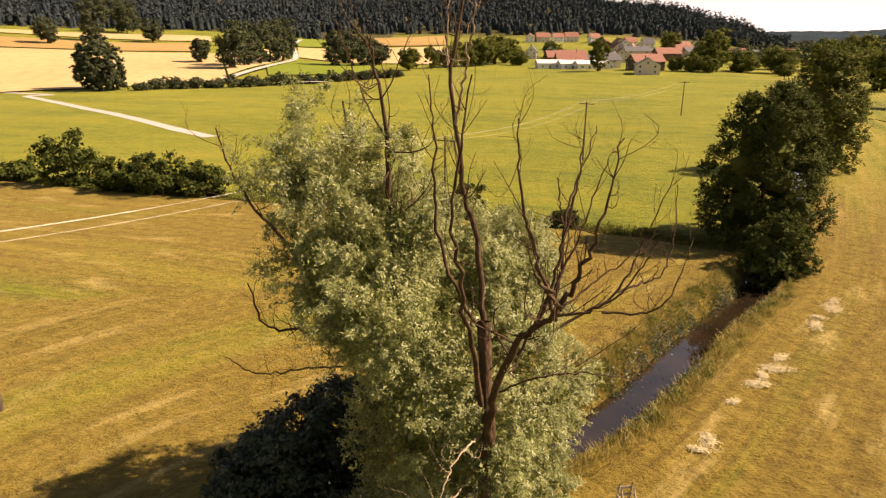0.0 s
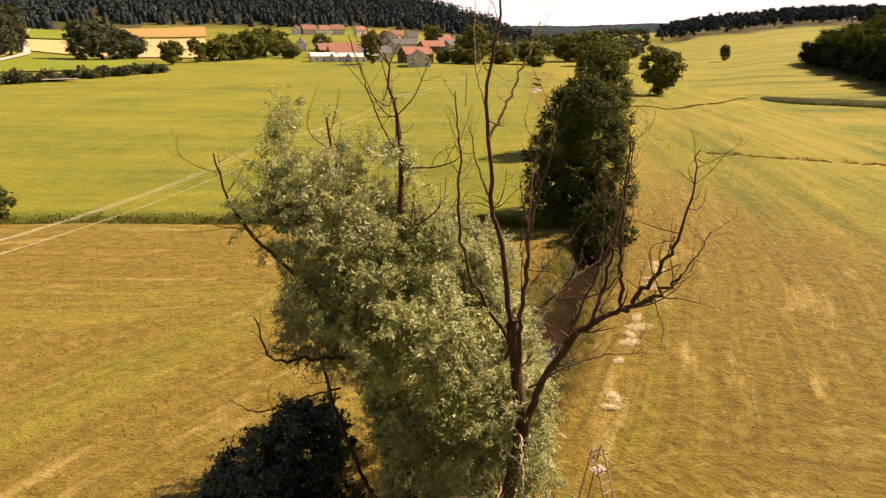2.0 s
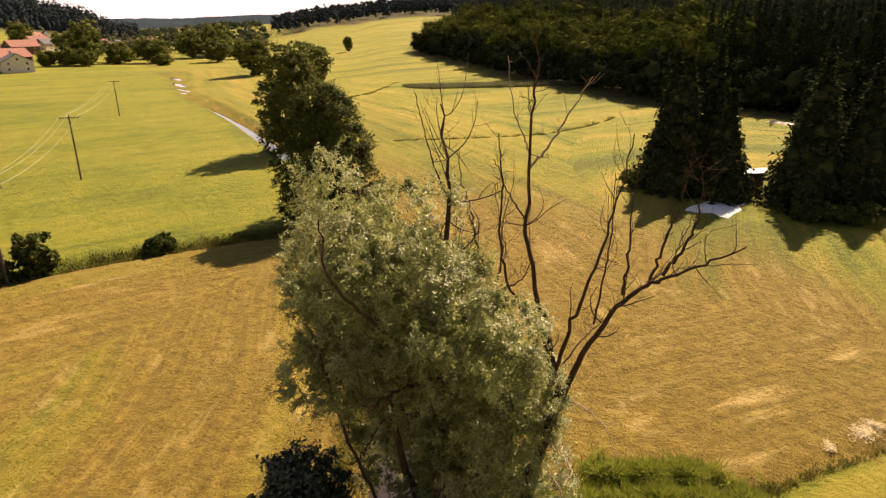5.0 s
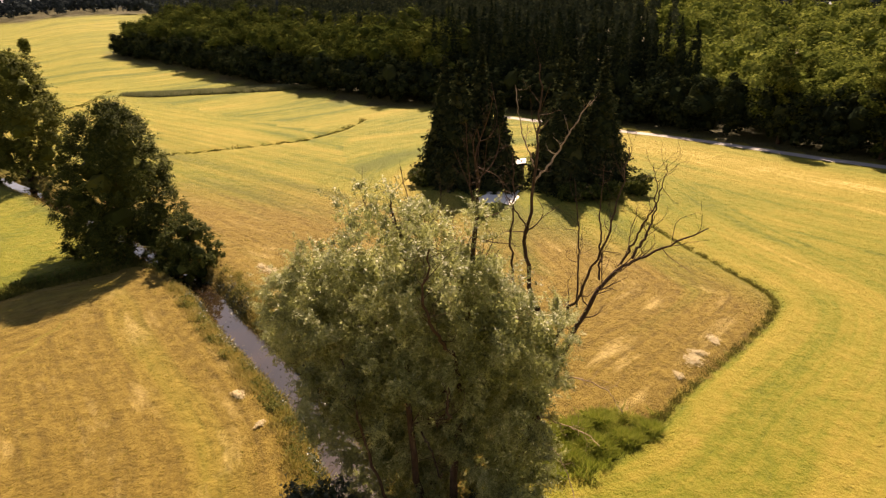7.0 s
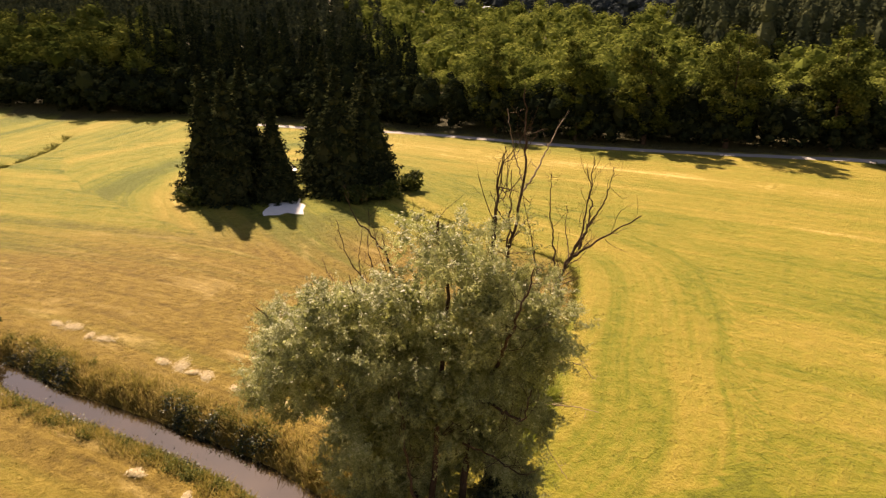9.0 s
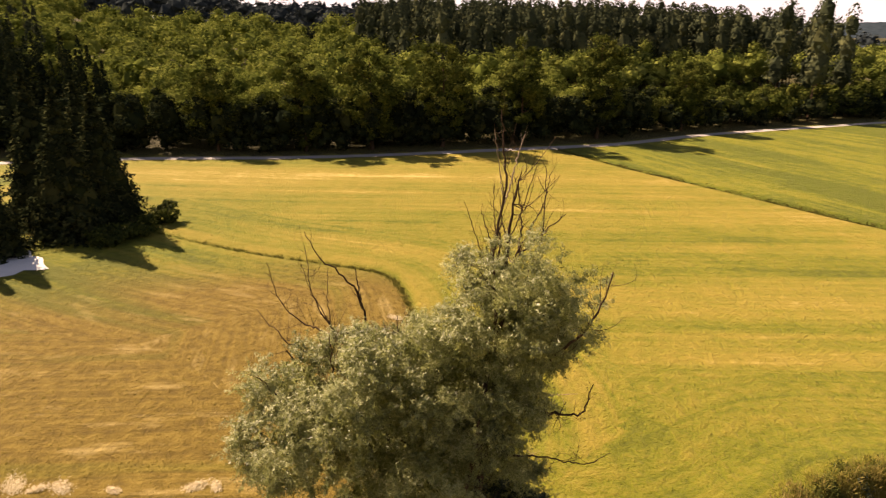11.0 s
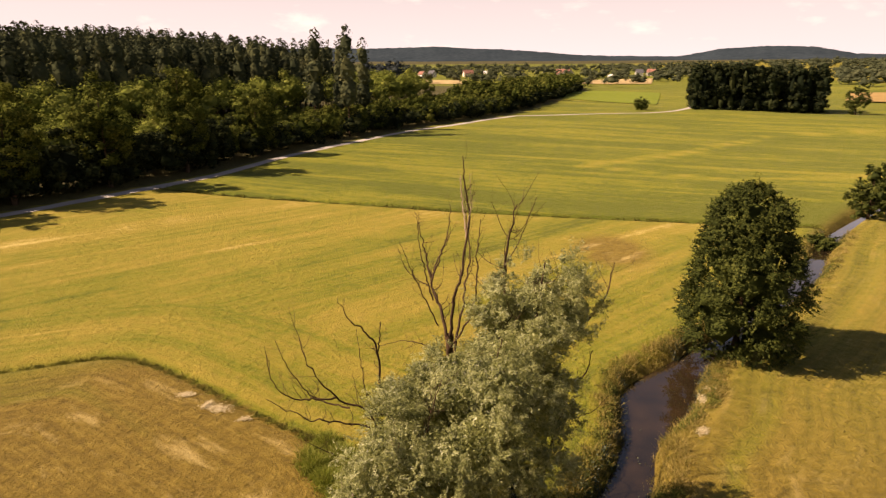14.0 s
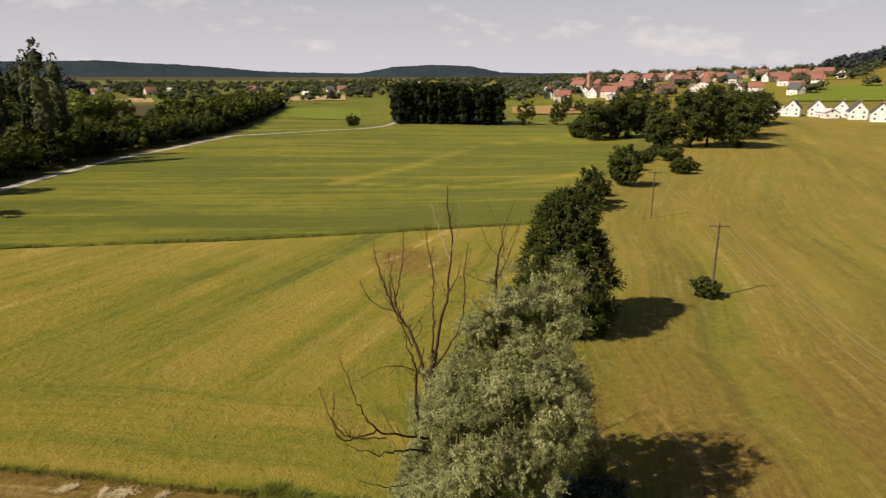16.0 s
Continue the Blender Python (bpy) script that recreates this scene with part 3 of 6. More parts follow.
def build_ground():
    nx, ny = len(GX), len(GY)
    i, j = np.meshgrid(np.arange(nx - 1), np.arange(ny - 1), indexing="ij")
    f = np.stack([i * ny + j, (i + 1) * ny + j, (i + 1) * ny + j + 1, i * ny + j + 1], -1).reshape(-1, 4)
    ob = mesh_object("ground", np.stack([XX, YY, ZZ], -1), f, M_GROUND, True)
    x, y = XX.ravel(), YY.ravel()
    ds, along = line_distance(x, y, SM_STREAM, SM_STREAM_W)
    dd, along2 = line_distance(x, y, SM_DITCH)
    dh, along3 = line_distance(x, y, HEDGE)
    dc, _ = line_distance(x, y, CROSS_DITCH)
    east = east_of_stream(x, y)
    ditch_y = np.interp(x, DITCH[:, 0], DITCH[:, 1])
    hedge_y = np.interp(x, HEDGE[:, 0], HEDGE[:, 1])
    north = (~east) & (y > hedge_y)
    west = (~east) & ~north
    inner = east & (y > ditch_y)
    south = east & ~inner & (y > np.interp(x, CROSS_DITCH[::-1, 0], CROSS_DITCH[::-1, 1]))
    far_south = east & ~inner & ~south
    dry = np.zeros(len(x))
    earth = np.zeros(len(x))
    dry[west] = (0.33 + 0.06 * smooth_between(y, -12, 26))[west]
    earth[west] = (0.55 + 0.50 * smooth_between(y, -8, 22))[west]
    dry[north] = 0.20
    ring = np.exp(-(((np.minimum(ds, dd) - 9) / 14) ** 2))
    dry[inner] = (-0.02 + 0.08 * ring + 0.30 * smooth_between(x, 32, 72))[inner]
    earth[inner] = (0.40 * np.exp(-(((np.hypot(x - 24, y - 14) - 8) / 9) ** 2)) + 1.15 * smooth_between(50 - ds, 0, 25) * (1 - 0.8 * smooth_between(x, 36, 66)))[inner]
    dry[south] = 0.35
    earth[south] = 0.08
    dry[far_south] = 0.07
    # a paler strip between the ditch and the first mown lane
    dry += 0.16 * (south & (x * 0.68 - y * 0.73 > 53))
    # pale swaths left lying in the far meadow
    for swath, wide in ((SWATH_NEAR, 1.6), (SWATH_FAR, 2.2)):
        dry = dry + 0.45 * np.exp(-((line_distance(x, y, swath)[0] / wide) ** 2))
    # a worn pale track beside the stream, and a bare brown patch
    dry = np.where(east, dry + 0.16 * np.exp(-(((ds - 3.6) / 0.8) ** 2)) * smooth_between(y, 8, 20), dry)
    dry = np.where(~east & (y < 76), dry + 0.22 * np.exp(-(((ds - 2.6) / 0.8) ** 2)), dry)
    lanes = np.zeros(len(x))
    for off, wide, much in ((7.2, 0.45, 0.20), (9.2, 0.4, 0.17), (14.5, 0.4, 0.15), (16.4, 0.4, 0.14), (22.0, 0.5, 0.14)):
        lanes += much * np.exp(-(((np.minimum(ds, np.where(inner, dd, 1e9)) - off) / wide) ** 2))
    dry = np.where(inner | west, dry + lanes, dry)
    earth = np.maximum(earth, 2.6 * np.exp(-(((x + 14) / 4) ** 2) - ((y + 42) / 6) ** 2))
    bank = np.exp(-((ds / 1.6) ** 2))
    dry = dry - 0.30 * np.exp(-((ds - 1.6) / 1.3) ** 2) - 0.22 * np.exp(-((dd / 0.4) ** 2)) - 0.4 * np.exp(-(((x - 9) / 3.2) ** 2 + ((y - 12) / 2.4) ** 2)) - 0.4 * np.exp(-((dh / 1.6) ** 2)) - 0.35 * np.exp(-((dc / 0.9) ** 2))
    earth = np.maximum(earth, bank * 0.9)
    # wheat on the north-western slope, dry strips beyond
    az, r = np.degrees(np.arctan2(x, y - 20)), np.hypot(x, y - 20)
    zone = np.zeros((len(x), 4), np.float32)
    zone[:, 0], zone[:, 2], zone[:, 3] = dry, earth, np.where(north, 0.4, np.where(far_south, 0.9, np.where(south, 0.95, 1.0)))
    ob.data.color_attributes.new("zone", "FLOAT_COLOR", "POINT").data.foreach_set("color", zone.ravel())
    flow = np.zeros((len(x), 3), np.float32)
    near = np.minimum(ds, np.where(inner, dd, 1e9))
    a, c = math.cos(radians(17)), math.sin(radians(17))
    flow[:, 0], flow[:, 1] = y * a + x * c, x * a - y * c
    use = inner & (near < 60)
    flow[use, 0], flow[use, 1] = near[use], np.where(ds < dd, along, along2 + 300)[use]
    hw = np.minimum(ds, dh)
    flow[west, 0], flow[west, 1] = np.minimum(hw, 90)[west], np.where(ds < dh, along, along3 + 700)[west]
    flow[south, 0], flow[south, 1] = (x * 0.68 - y * 0.73 + 5 * np.sin((x * 0.73 + y * 0.68) / 40))[south], (x * 0.73 + y * 0.68)[south]
    rim = south & (np.minimum(dd, ds) < 13)
    flow[rim, 0], flow[rim, 1] = np.minimum(dd, ds)[rim], np.where(ds < dd, along, along2 + 300)[rim]
    at = ob.data.attributes.new("flow", "FLOAT_VECTOR", "POINT")
    at.data.foreach_set("vector", flow.ravel())
    # The dark floor runs 3 m past the trees, painting their shade on the grass.
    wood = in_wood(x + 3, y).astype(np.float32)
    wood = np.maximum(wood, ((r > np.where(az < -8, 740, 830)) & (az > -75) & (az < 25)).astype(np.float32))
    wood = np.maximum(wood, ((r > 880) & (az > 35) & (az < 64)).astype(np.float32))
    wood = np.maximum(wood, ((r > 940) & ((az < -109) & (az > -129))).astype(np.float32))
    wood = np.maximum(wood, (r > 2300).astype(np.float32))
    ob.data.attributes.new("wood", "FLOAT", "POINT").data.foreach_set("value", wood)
    return tagged(ob, "mown valley meadow, golden and green, with mowing stripes", "meadow", kind="structure")


def strip(name, line, half, mat, lift, n, label, category, wobble=0.0, kind="structure", level=None):
    """A draped band along a line."""
    c = spline(line, n)
    t = np.gradient(c, axis=0)
    t /= np.linalg.norm(t, axis=1)[:, None]
    side = np.stack([-t[:, 1], t[:, 0]], 1)
    half = np.broadcast_to(half, (n,))
    rows = []
    for s in (-1, -0.33, 0.33, 1):
        w = half * (1 + wobble * rng.normal(size=n) * (abs(s) == 1))
        p = c + side * (s * w)[:, None]
        z = ground_z(p[:, 0], p[:, 1]) + lift if level is None else np.full(n, level)
        rows.append(np.column_stack([p, z]))
    v = np.stack(rows, 1)
    i, j = np.meshgrid(np.arange(n - 1), np.arange(3), indexing="ij")
    f = np.stack([i * 4 + j, i * 4 + j + 1, (i + 1) * 4 + j + 1, (i + 1) * 4 + j], -1).reshape(-1, 4)
    return tagged(mesh_object(name, v, f, mat, True), label, category, kind=kind)


def field(name, corners, mat, lift, label, n=14):
    """A draped field between four corners."""
    a, b, c, d = (np.array(p, float) for p in corners)
    u, v = np.meshgrid(np.linspace(0, 1, n), np.linspace(0, 1, n), indexing="ij")
    u, v = u[..., None], v[..., None]
    p = (a * (1 - u) + b * u) * (1 - v) + (d * (1 - u) + c * u) * v
    z = ground_z(p[..., 0], p[..., 1]) + lift
    i, j = np.meshgrid(np.arange(n - 1), np.arange(n - 1), indexing="ij")
    f = np.stack([i * n + j, (i + 1) * n + j, (i + 1) * n + j + 1, i * n + j + 1], -1).reshape(-1, 4)
    return tagged(mesh_object(name, np.concatenate([p, z[..., None]], -1), f, mat, True), label, "field", kind="structure")


ground = build_ground()
WATER_Z = -1.05
strip("water", STREAM, np.interp(np.linspace(0, 25, 200), np.arange(26), STREAM_W) + 1.0, M_WATER, 0, 200, "slow brown stream water between grassy banks", "stream", level=WATER_Z)
strip("road", FOREST_ROAD, 1.5, M_GRAVEL, 0.06, 160, "pale gravel track along the edge of the wood", "track", 0.06)
strip("road", ROAD_WEST, 1.5, M_GRAVEL, 0.08, 60, "pale gravel track across the western meadow", "track", 0.06)
strip("road", ROAD_NORTH, 2.0, M_GRAVEL, 1.1, 60, "pale gravel track winding uphill past the wheat", "track", 0.05)

DISTANT = np.array([(0, 60), (20, 70), (30, 80), (40, 95), (60, 90), (90, 90), (130, 100), (160, 100), (172, 108), (180, 92), (187, 62), (192.5, 60), (195.5, 96), (199, 112), (202.5, 98), (205, 58), (215, 60), (240, 90), (300, 90), (360, 60)], float)


def build_backdrop():
    """A ring of distant wooded hills."""
    az = np.linspace(0, 360, 1441)[:-1]
    h = np.interp(az, DISTANT[:, 0], DISTANT[:, 1]) + 4 * np.sin(np.radians(az * 9)) + 2.5 * np.sin(np.radians(az * 23 + 40)) + 2.2 * np.sin(np.radians(az * 61 + 10)) * np.sin(np.radians(az * 17)) + rng.normal(0, 0.9, 1440)
    a = np.radians(az)
    rows = [np.column_stack([np.sin(a) * r, 20 + np.cos(a) * r, z]) for r, z in ((3300, 0 * h + 5), (3600, h * 0.6), (3850, h), (4300, h * 0.8))]
    v = np.stack(rows, 1)
    i, j = np.meshgrid(np.arange(1440), np.arange(3), indexing="ij")
    k = (i + 1) % 1440
    f = np.stack([i * 4 + j, i * 4 + j + 1, k * 4 + j + 1, k * 4 + j], -1).reshape(-1, 4)
    tagged(mesh_object("backdrop", v, f, M_HAZY_RIDGE, True), "wooded hills far off on the horizon, coloured blue for haze", "hills", kind="structure")


build_backdrop()


def polar(az, r):
    return (math.sin(radians(az)) * r, 20 + math.cos(radians(az)) * r)


for name, mat, lift, (a0, a1, r0, r1, r2, r3), label in (
    ("wheat_field", M_WHEAT, 0.5, (-48, -22.6, 262, 303, 470, 540), "ripe pale wheat field on the slope"),
    ("stubble_field", M_STUBBLE, 0.6, (-48, -24.4, 548, 482, 560, 650), "golden stubble strip above the wheat"),
    ("wheat_field", M_WHEAT, 0.7, (-44, -23, 672, 580, 640, 720), "second pale wheat field higher up the slope"),
    ("wheat_field", M_WHEAT, 0.8, (-22.4, -17.4, 330, 440, 560, 470), "upper corner of the wheat field beside the trees"),
    ("grass_field", M_LUSH, 0.6, (-19, -9, 330, 345, 450, 445), "lush green strip beside the gravel track"),
    ("wheat_field", M_WHEAT, 0.7, (-16.0, -3.2, 490, 440, 670, 600), "pale wheat strip behind the grove"),
    ("grass_field", M_LUSH, 0.9, (-16.0, -7.5, 612, 680, 800, 720), "green pasture below the forest"),
    ("stubble_field", M_STUBBLE, 1.0, (-10.0, -3.0, 668, 690, 826, 800), "orange stubble field below the forest"),
    ("wheat_field", M_WHEAT, 0.6, (164, 175, 760, 720, 860, 900), "pale wheat field in the far valley"),
    ("wheat_field", M_WHEAT, 0.8, (181, 191, 760, 740, 900, 920), "pale wheat field in the far valley"),
    ("stubble_field", M_STUBBLE, 0.8, (206, 216, 470, 450, 560, 570), "dry yellow field before the village"),
    ("grass_field", M_LUSH, 0.3, (181, 192, 470, 400, 545, 600), "bright green field beyond the track"),
    ("grass_field", M_LUSH, 0.8, (229, 246, 560, 560, 700, 700), "green field beside the village"),
):
    field(name, [polar(a0, r0), polar(a1, r1), polar(a1, r2), polar(a0, r3)], mat, lift, label)

# ---- trees ----


def limbs(rand, base, top, r0, n, spread, sides=7):
    """A trunk from base to top and n rising limbs, each as (verts, faces)."""
    base, top = np.array(base, float), np.array(top, float)
    mids = [base, base * 0.7 + top * 0.3 + rand.normal(size=3) * (0.12, 0.12, 0), base * 0.35 + top * 0.65 + rand.normal(size=3) * (0.2, 0.2, 0), top]
    line = spline(mids, 14)
    flare = np.where(np.linspace(0, 1, 14) < 0.08, 1.5, 1.0)
    out = [tube(line, r0 * flare * np.linspace(1, 0.12, 14), sides)]
    for k in range(n):
        s = rand.uniform(0.25, 0.9)
        p = line[int(s * 13)]
        a = rand.uniform(0, 2 * np.pi)
        far = spread * rand.uniform(0.5, 0.95) * (1.15 - 0.6 * s)
        d = np.array([math.cos(a), math.sin(a), 0]) * far
        q = p + d * 0.5 + (0, 0, far * rand.uniform(0.15, 0.4))
        e = p + d + (0, 0, far * rand.uniform(0.4, 0.9))
        br = spline([p, q, e], 8)
        out.append(tube(br, r0 * (1 - s * 0.75) * 0.5 * np.linspace(1, 0.15, 8), 5))
    return out


def crown_points(rand, n, centre, radii, clumps, clump, shell=0.55, low=-1.0):
    """Leaf places in clumps over an uneven crown, and the way that each looks out."""
    c = in_ball(clumps, rand, shell)
    c = c[c[:, 2] > low]
    lump = 1 + 0.22 * np.sin(c[:, 0] * 5 + c[:, 2] * 4 + rand.uniform(0, 6)) * np.cos(c[:, 1] * 5 + rand.uniform(0, 6))
    way = c / (np.linalg.norm(c, axis=1)[:, None] + 1e-9)
    c = c * lump[:, None] * np.asarray(radii) + np.asarray(centre)
    size = clump * rand.uniform(0.55, 1.4, len(c))
    pick = rand.integers(0, len(c), n)
    ball = rand.normal(size=(n, 3)) * 0.42
    return c[pick] + ball * (size[pick, None] * np.array([1, 1, 0.75])), ball + way[pick] * 0.7 + (0, 0, 0.25)


def broadleaf(name, x, y, height, radius, seed, mat, n, size, label, category="tree", foot=0.12, group="", slim=1.0, grain=1.0):
    rand = np.random.default_rng(seed)
    n, size = int(n * 1.5 * grain), size * 1.3 / grain**0.5
    z = float(ground_z(x, y)) - 0.05
    ob = empty(name, x, y, z, label, category, group)
    for k, piece in enumerate(limbs(rand, (0, 0, 0), (0.2, 0.1, height * 0.85), 0.014 * height + 0.04, 9, radius * 0.75)):
        part("bough" if k else "trunk", piece, M_BARK, ob, smooth=True)
    low = height * foot
    half = (height - low) / 2
    lobes = [(0, 0, low + half, radius * 0.84, radius * 0.84 * slim, half * 0.9, 0.46), (0, 0, low + half * 0.62, radius * 0.72, radius * 0.72 * slim, half * 0.62, 0.14)]
    for k in range(6):
        a = k * 1.05 + rand.uniform(0, 0.7)
        u = rand.uniform(-0.55, 0.75)
        w = math.sqrt(max(0.1, 1 - u * u)) * 0.58
        q = rand.uniform(0.36, 0.52)
        lobes.append((math.cos(a) * radius * w, math.sin(a) * radius * w * slim, low + half + u * half * 0.72, radius * q, radius * q * slim, min(half * 0.5, radius * q * 1.1), 0.4 / 6))
    pts, outs = [], []
    for lx, ly, lz, rx, ry, rz, share in lobes:
        p, o = crown_points(rand, int(n * share), (lx, ly, lz), (rx, ry, rz), max(12, int(n * share / 75 / grain)), radius * 0.20, 0.62)
        pts.append(p)
        outs.append(o)
    v, f = leaves(np.concatenate(pts), size, size * 0.62, rand, np.concatenate(outs), 0.55)
    v[:, 2] = np.maximum(v[:, 2], 0.05)
    part("crown", (v, f), mat, ob)
    return ob


def spruce_mesh(rand, height, radius, whorls, per, size):
    """Drooping twigs of a spruce, tier by tier."""
    out = []
    for k in range(whorls):
        s = (k + 0.5) / whorls
        z = height * (0.03 + 0.97 * s)
        reach = radius * (1 - s) ** 1.05 * rand.uniform(0.74, 1.14) + 0.15
        for a in rand.uniform(0, 2 * np.pi, max(5, int(per * (1 - 0.6 * s)))):
            far = reach * rand.uniform(0.7, 1.1)
            m = max(3, int(far / size * 2.1))
            u = np.linspace(0.12, 1, m)
            p = np.column_stack([np.cos(a) * u * far, np.sin(a) * u * far, z - 0.30 * far * u + 0.18 * far * u * u + rand.normal(0, 0.08, m)])
            p += rand.normal(0, 0.12, (m, 3))
            out.append(p)
    return np.concatenate(out)


def spruce(name, x, y, height, radius, seed, label, whorls=44, per=34, size=0.55, group=""):
    rand = np.random.default_rng(seed)
    ob = empty(name, x, y, float(ground_z(x, y)) - 0.05, label, "spruce", group)
    part("trunk", tube(spline([(0, 0, 0), (0.1, 0, height * 0.5), (0, 0, height)], 10), np.linspace(0.3, 0.03, 10), 7), M_BARK, ob, smooth=True)
    pts = spruce_mesh(rand, height, radius, whorls, per, size)
    out = pts * (1, 1, 0) / radius + (0, 0, 0.55)
    u = np.repeat(np.linspace(0.05, 0.9, 16), 5)
    a = rand.uniform(0, 2 * np.pi, len(u))
    reach = radius * (1 - u) ** 1.05
    core = np.column_stack([np.cos(a) * reach * 0.42, np.sin(a) * reach * 0.42, height * u])
    v, f = joined(leaves(pts, size * 1.35, size * 0.62, rand, out, 0.5, (0, 0, -0.5)), boughs(rand, core, reach * 0.40 + 0.15, 1.1))
    v[:, 2] = np.maximum(v[:, 2], 0.05)
    part("crown", (v, f), M_NEEDLE, ob)
    return ob


ICO = [(0, 1, 1.618), (0, -1, 1.618), (0, 1, -1.618), (0, -1, -1.618), (1, 1.618, 0), (-1, 1.618, 0), (1, -1.618, 0), (-1, -1.618, 0), (1.618, 0, 1), (-1.618, 0, 1), (1.618, 0, -1), (-1.618, 0, -1)]
ICO_V = np.array(ICO) / 1.902
ICO_F = np.array([f for f in itertools.combinations(range(12), 3) if all(np.linalg.norm(ICO_V[p] - ICO_V[q]) < 1.1 for p, q in itertools.combinations(f, 2))])
ICO_F = np.array([f if np.dot(np.cross(ICO_V[f[1]] - ICO_V[f[0]], ICO_V[f[2]] - ICO_V[f[0]]), ICO_V[f[0]]) > 0 else f[::-1] for f in ICO_F])


def boughs(rand, centres, radii, flat=0.8):
    """A rough closed mass of foliage at each centre."""
    n = len(centres)
    v = ICO_V[None] * rand.uniform(0.75, 1.15, (n, 12, 1)) * np.asarray(radii)[:, None, None] * (1, 1, flat) + centres[:, None]
    f = ICO_F[None] + (np.arange(n) * 12)[:, None, None]
    return v.reshape(-1, 3), f.reshape(-1, 3)


def wood_stuff(name, spots, heights, radii, mat, per, size, label, seed, cone=False, foot=0.15, lumps=13, solid=0.33, stems=False, tiers=3, full=0.52, blunt=0.8):
    """A whole wood as one mesh: at each spot a crown of leafy boughs, or the tiers of a conifer."""
    rand = np.random.default_rng(seed)
    n = len(spots)
    z = ground_z(spots[:, 0], spots[:, 1])
    tree = np.repeat(np.arange(n), per)
    foundation = np.column_stack([spots, z])
    if cone:
        s = rand.uniform(0, 1, len(tree)) ** 1.5
        a = rand.uniform(0, 2 * np.pi, len(tree))
        rr = (1 - s) ** blunt * rand.uniform(0.45, 1.08, len(tree))
        p = np.column_stack([np.cos(a) * rr * radii[tree], np.sin(a) * rr * radii[tree], heights[tree] * (foot + (1 - foot) * s) - 0.25 * rr * radii[tree]])
        out = np.column_stack([np.cos(a), np.sin(a), np.full(len(a), 0.5)])
        u = np.linspace(0.10, 0.72, tiers)
        c = np.stack([np.zeros((n, tiers)), np.zeros((n, tiers)), heights[:, None] * (foot + (1 - foot) * u)], -1)
        rad = radii[:, None] * 0.68 * (1 - u) ** blunt
        core = boughs(rand, (c + foundation[:, None]).reshape(-1, 3), rad.ravel(), 1.7 if tiers > 2 else 3.2)
    else:
        k = lumps
        c = in_ball(n * k, rand, 0.82).reshape(n, k, 3)
        c[..., 2] = c[..., 2] * 0.95 + 0.05
        half = (1 - foot) / 2
        wide = np.stack([radii, radii, heights * half * 0.8], -1)[:, None]
        mid = np.stack([radii * 0, radii * 0, heights * (foot + half)], -1)[:, None]
        c = c * wide * 0.80 + mid
        rad = radii[:, None] * rand.uniform(0.75, 1.25, (n, k)) * solid
        core = boughs(rand, (c + foundation[:, None]).reshape(-1, 3), rad.ravel() * 0.62, 0.85)
        inner = boughs(rand, np.zeros((n, 3)), np.ones(n), 1.0)[0].reshape(n, 12, 3) * wide * full + mid + foundation[:, None]
        core = joined(core, (inner.reshape(-1, 3), (ICO_F[None] + (np.arange(n) * 12)[:, None, None]).reshape(-1, 3)))
        pick = rand.integers(0, k, len(tree))
        ball = rand.normal(size=(len(tree), 3))
        ball /= np.linalg.norm(ball, axis=1)[:, None]
        p = c[tree, pick] + ball * (1, 1, 0.85) * (rad[tree, pick] * rand.uniform(0.85, 1.22, len(tree)))[:, None]
        out = ball + (0, 0, 0.25)
    p += foundation[tree]
    p[:, 2] = np.maximum(p[:, 2], z[tree] + 0.3)
    scale = np.repeat(np.asarray(size) * rand.uniform(0.8, 1.2, n), per)
    v, f = leaves(p, 1.15, 0.95, rand, out, 0.26)
    v = ((v.reshape(-1, 3, 3) - p[:, None]) * scale[:, None, None] + p[:, None]).reshape(-1, 3)
    ob = mesh_object(name, *joined((v, f), core), mat)
    tagged(ob, label, "wood", kind="stuff")
    if stems:
        made = [tube(np.linspace(b - (0, 0, 0.2), b + (0, 0, h * 0.85), 4), np.array([0.24, 0.2, 0.15, 0.06]), 5) for b, h in zip(foundation, heights)]
        tagged(part("trunk", joined(*made), M_BARK, ob), kind="stuff")
    return ob


def scatter(rand, inside, x0, x1, y0, y1, gap):
    """Spots on a shaken grid, kept where inside(x, y) holds."""
    x, y = np.meshgrid(np.arange(x0, x1, gap), np.arange(y0, y1, gap))
    x = x.ravel() + rand.uniform(-0.42, 0.42, x.size) * gap
    y = y.ravel() + rand.uniform(-0.42, 0.42, y.size) * gap
    keep = inside(x, y)
    return np.column_stack([x, y])[keep]


# The willow: living stems, dead limbs and silvery foliage.
WILLOW = (1.6, 17.0)


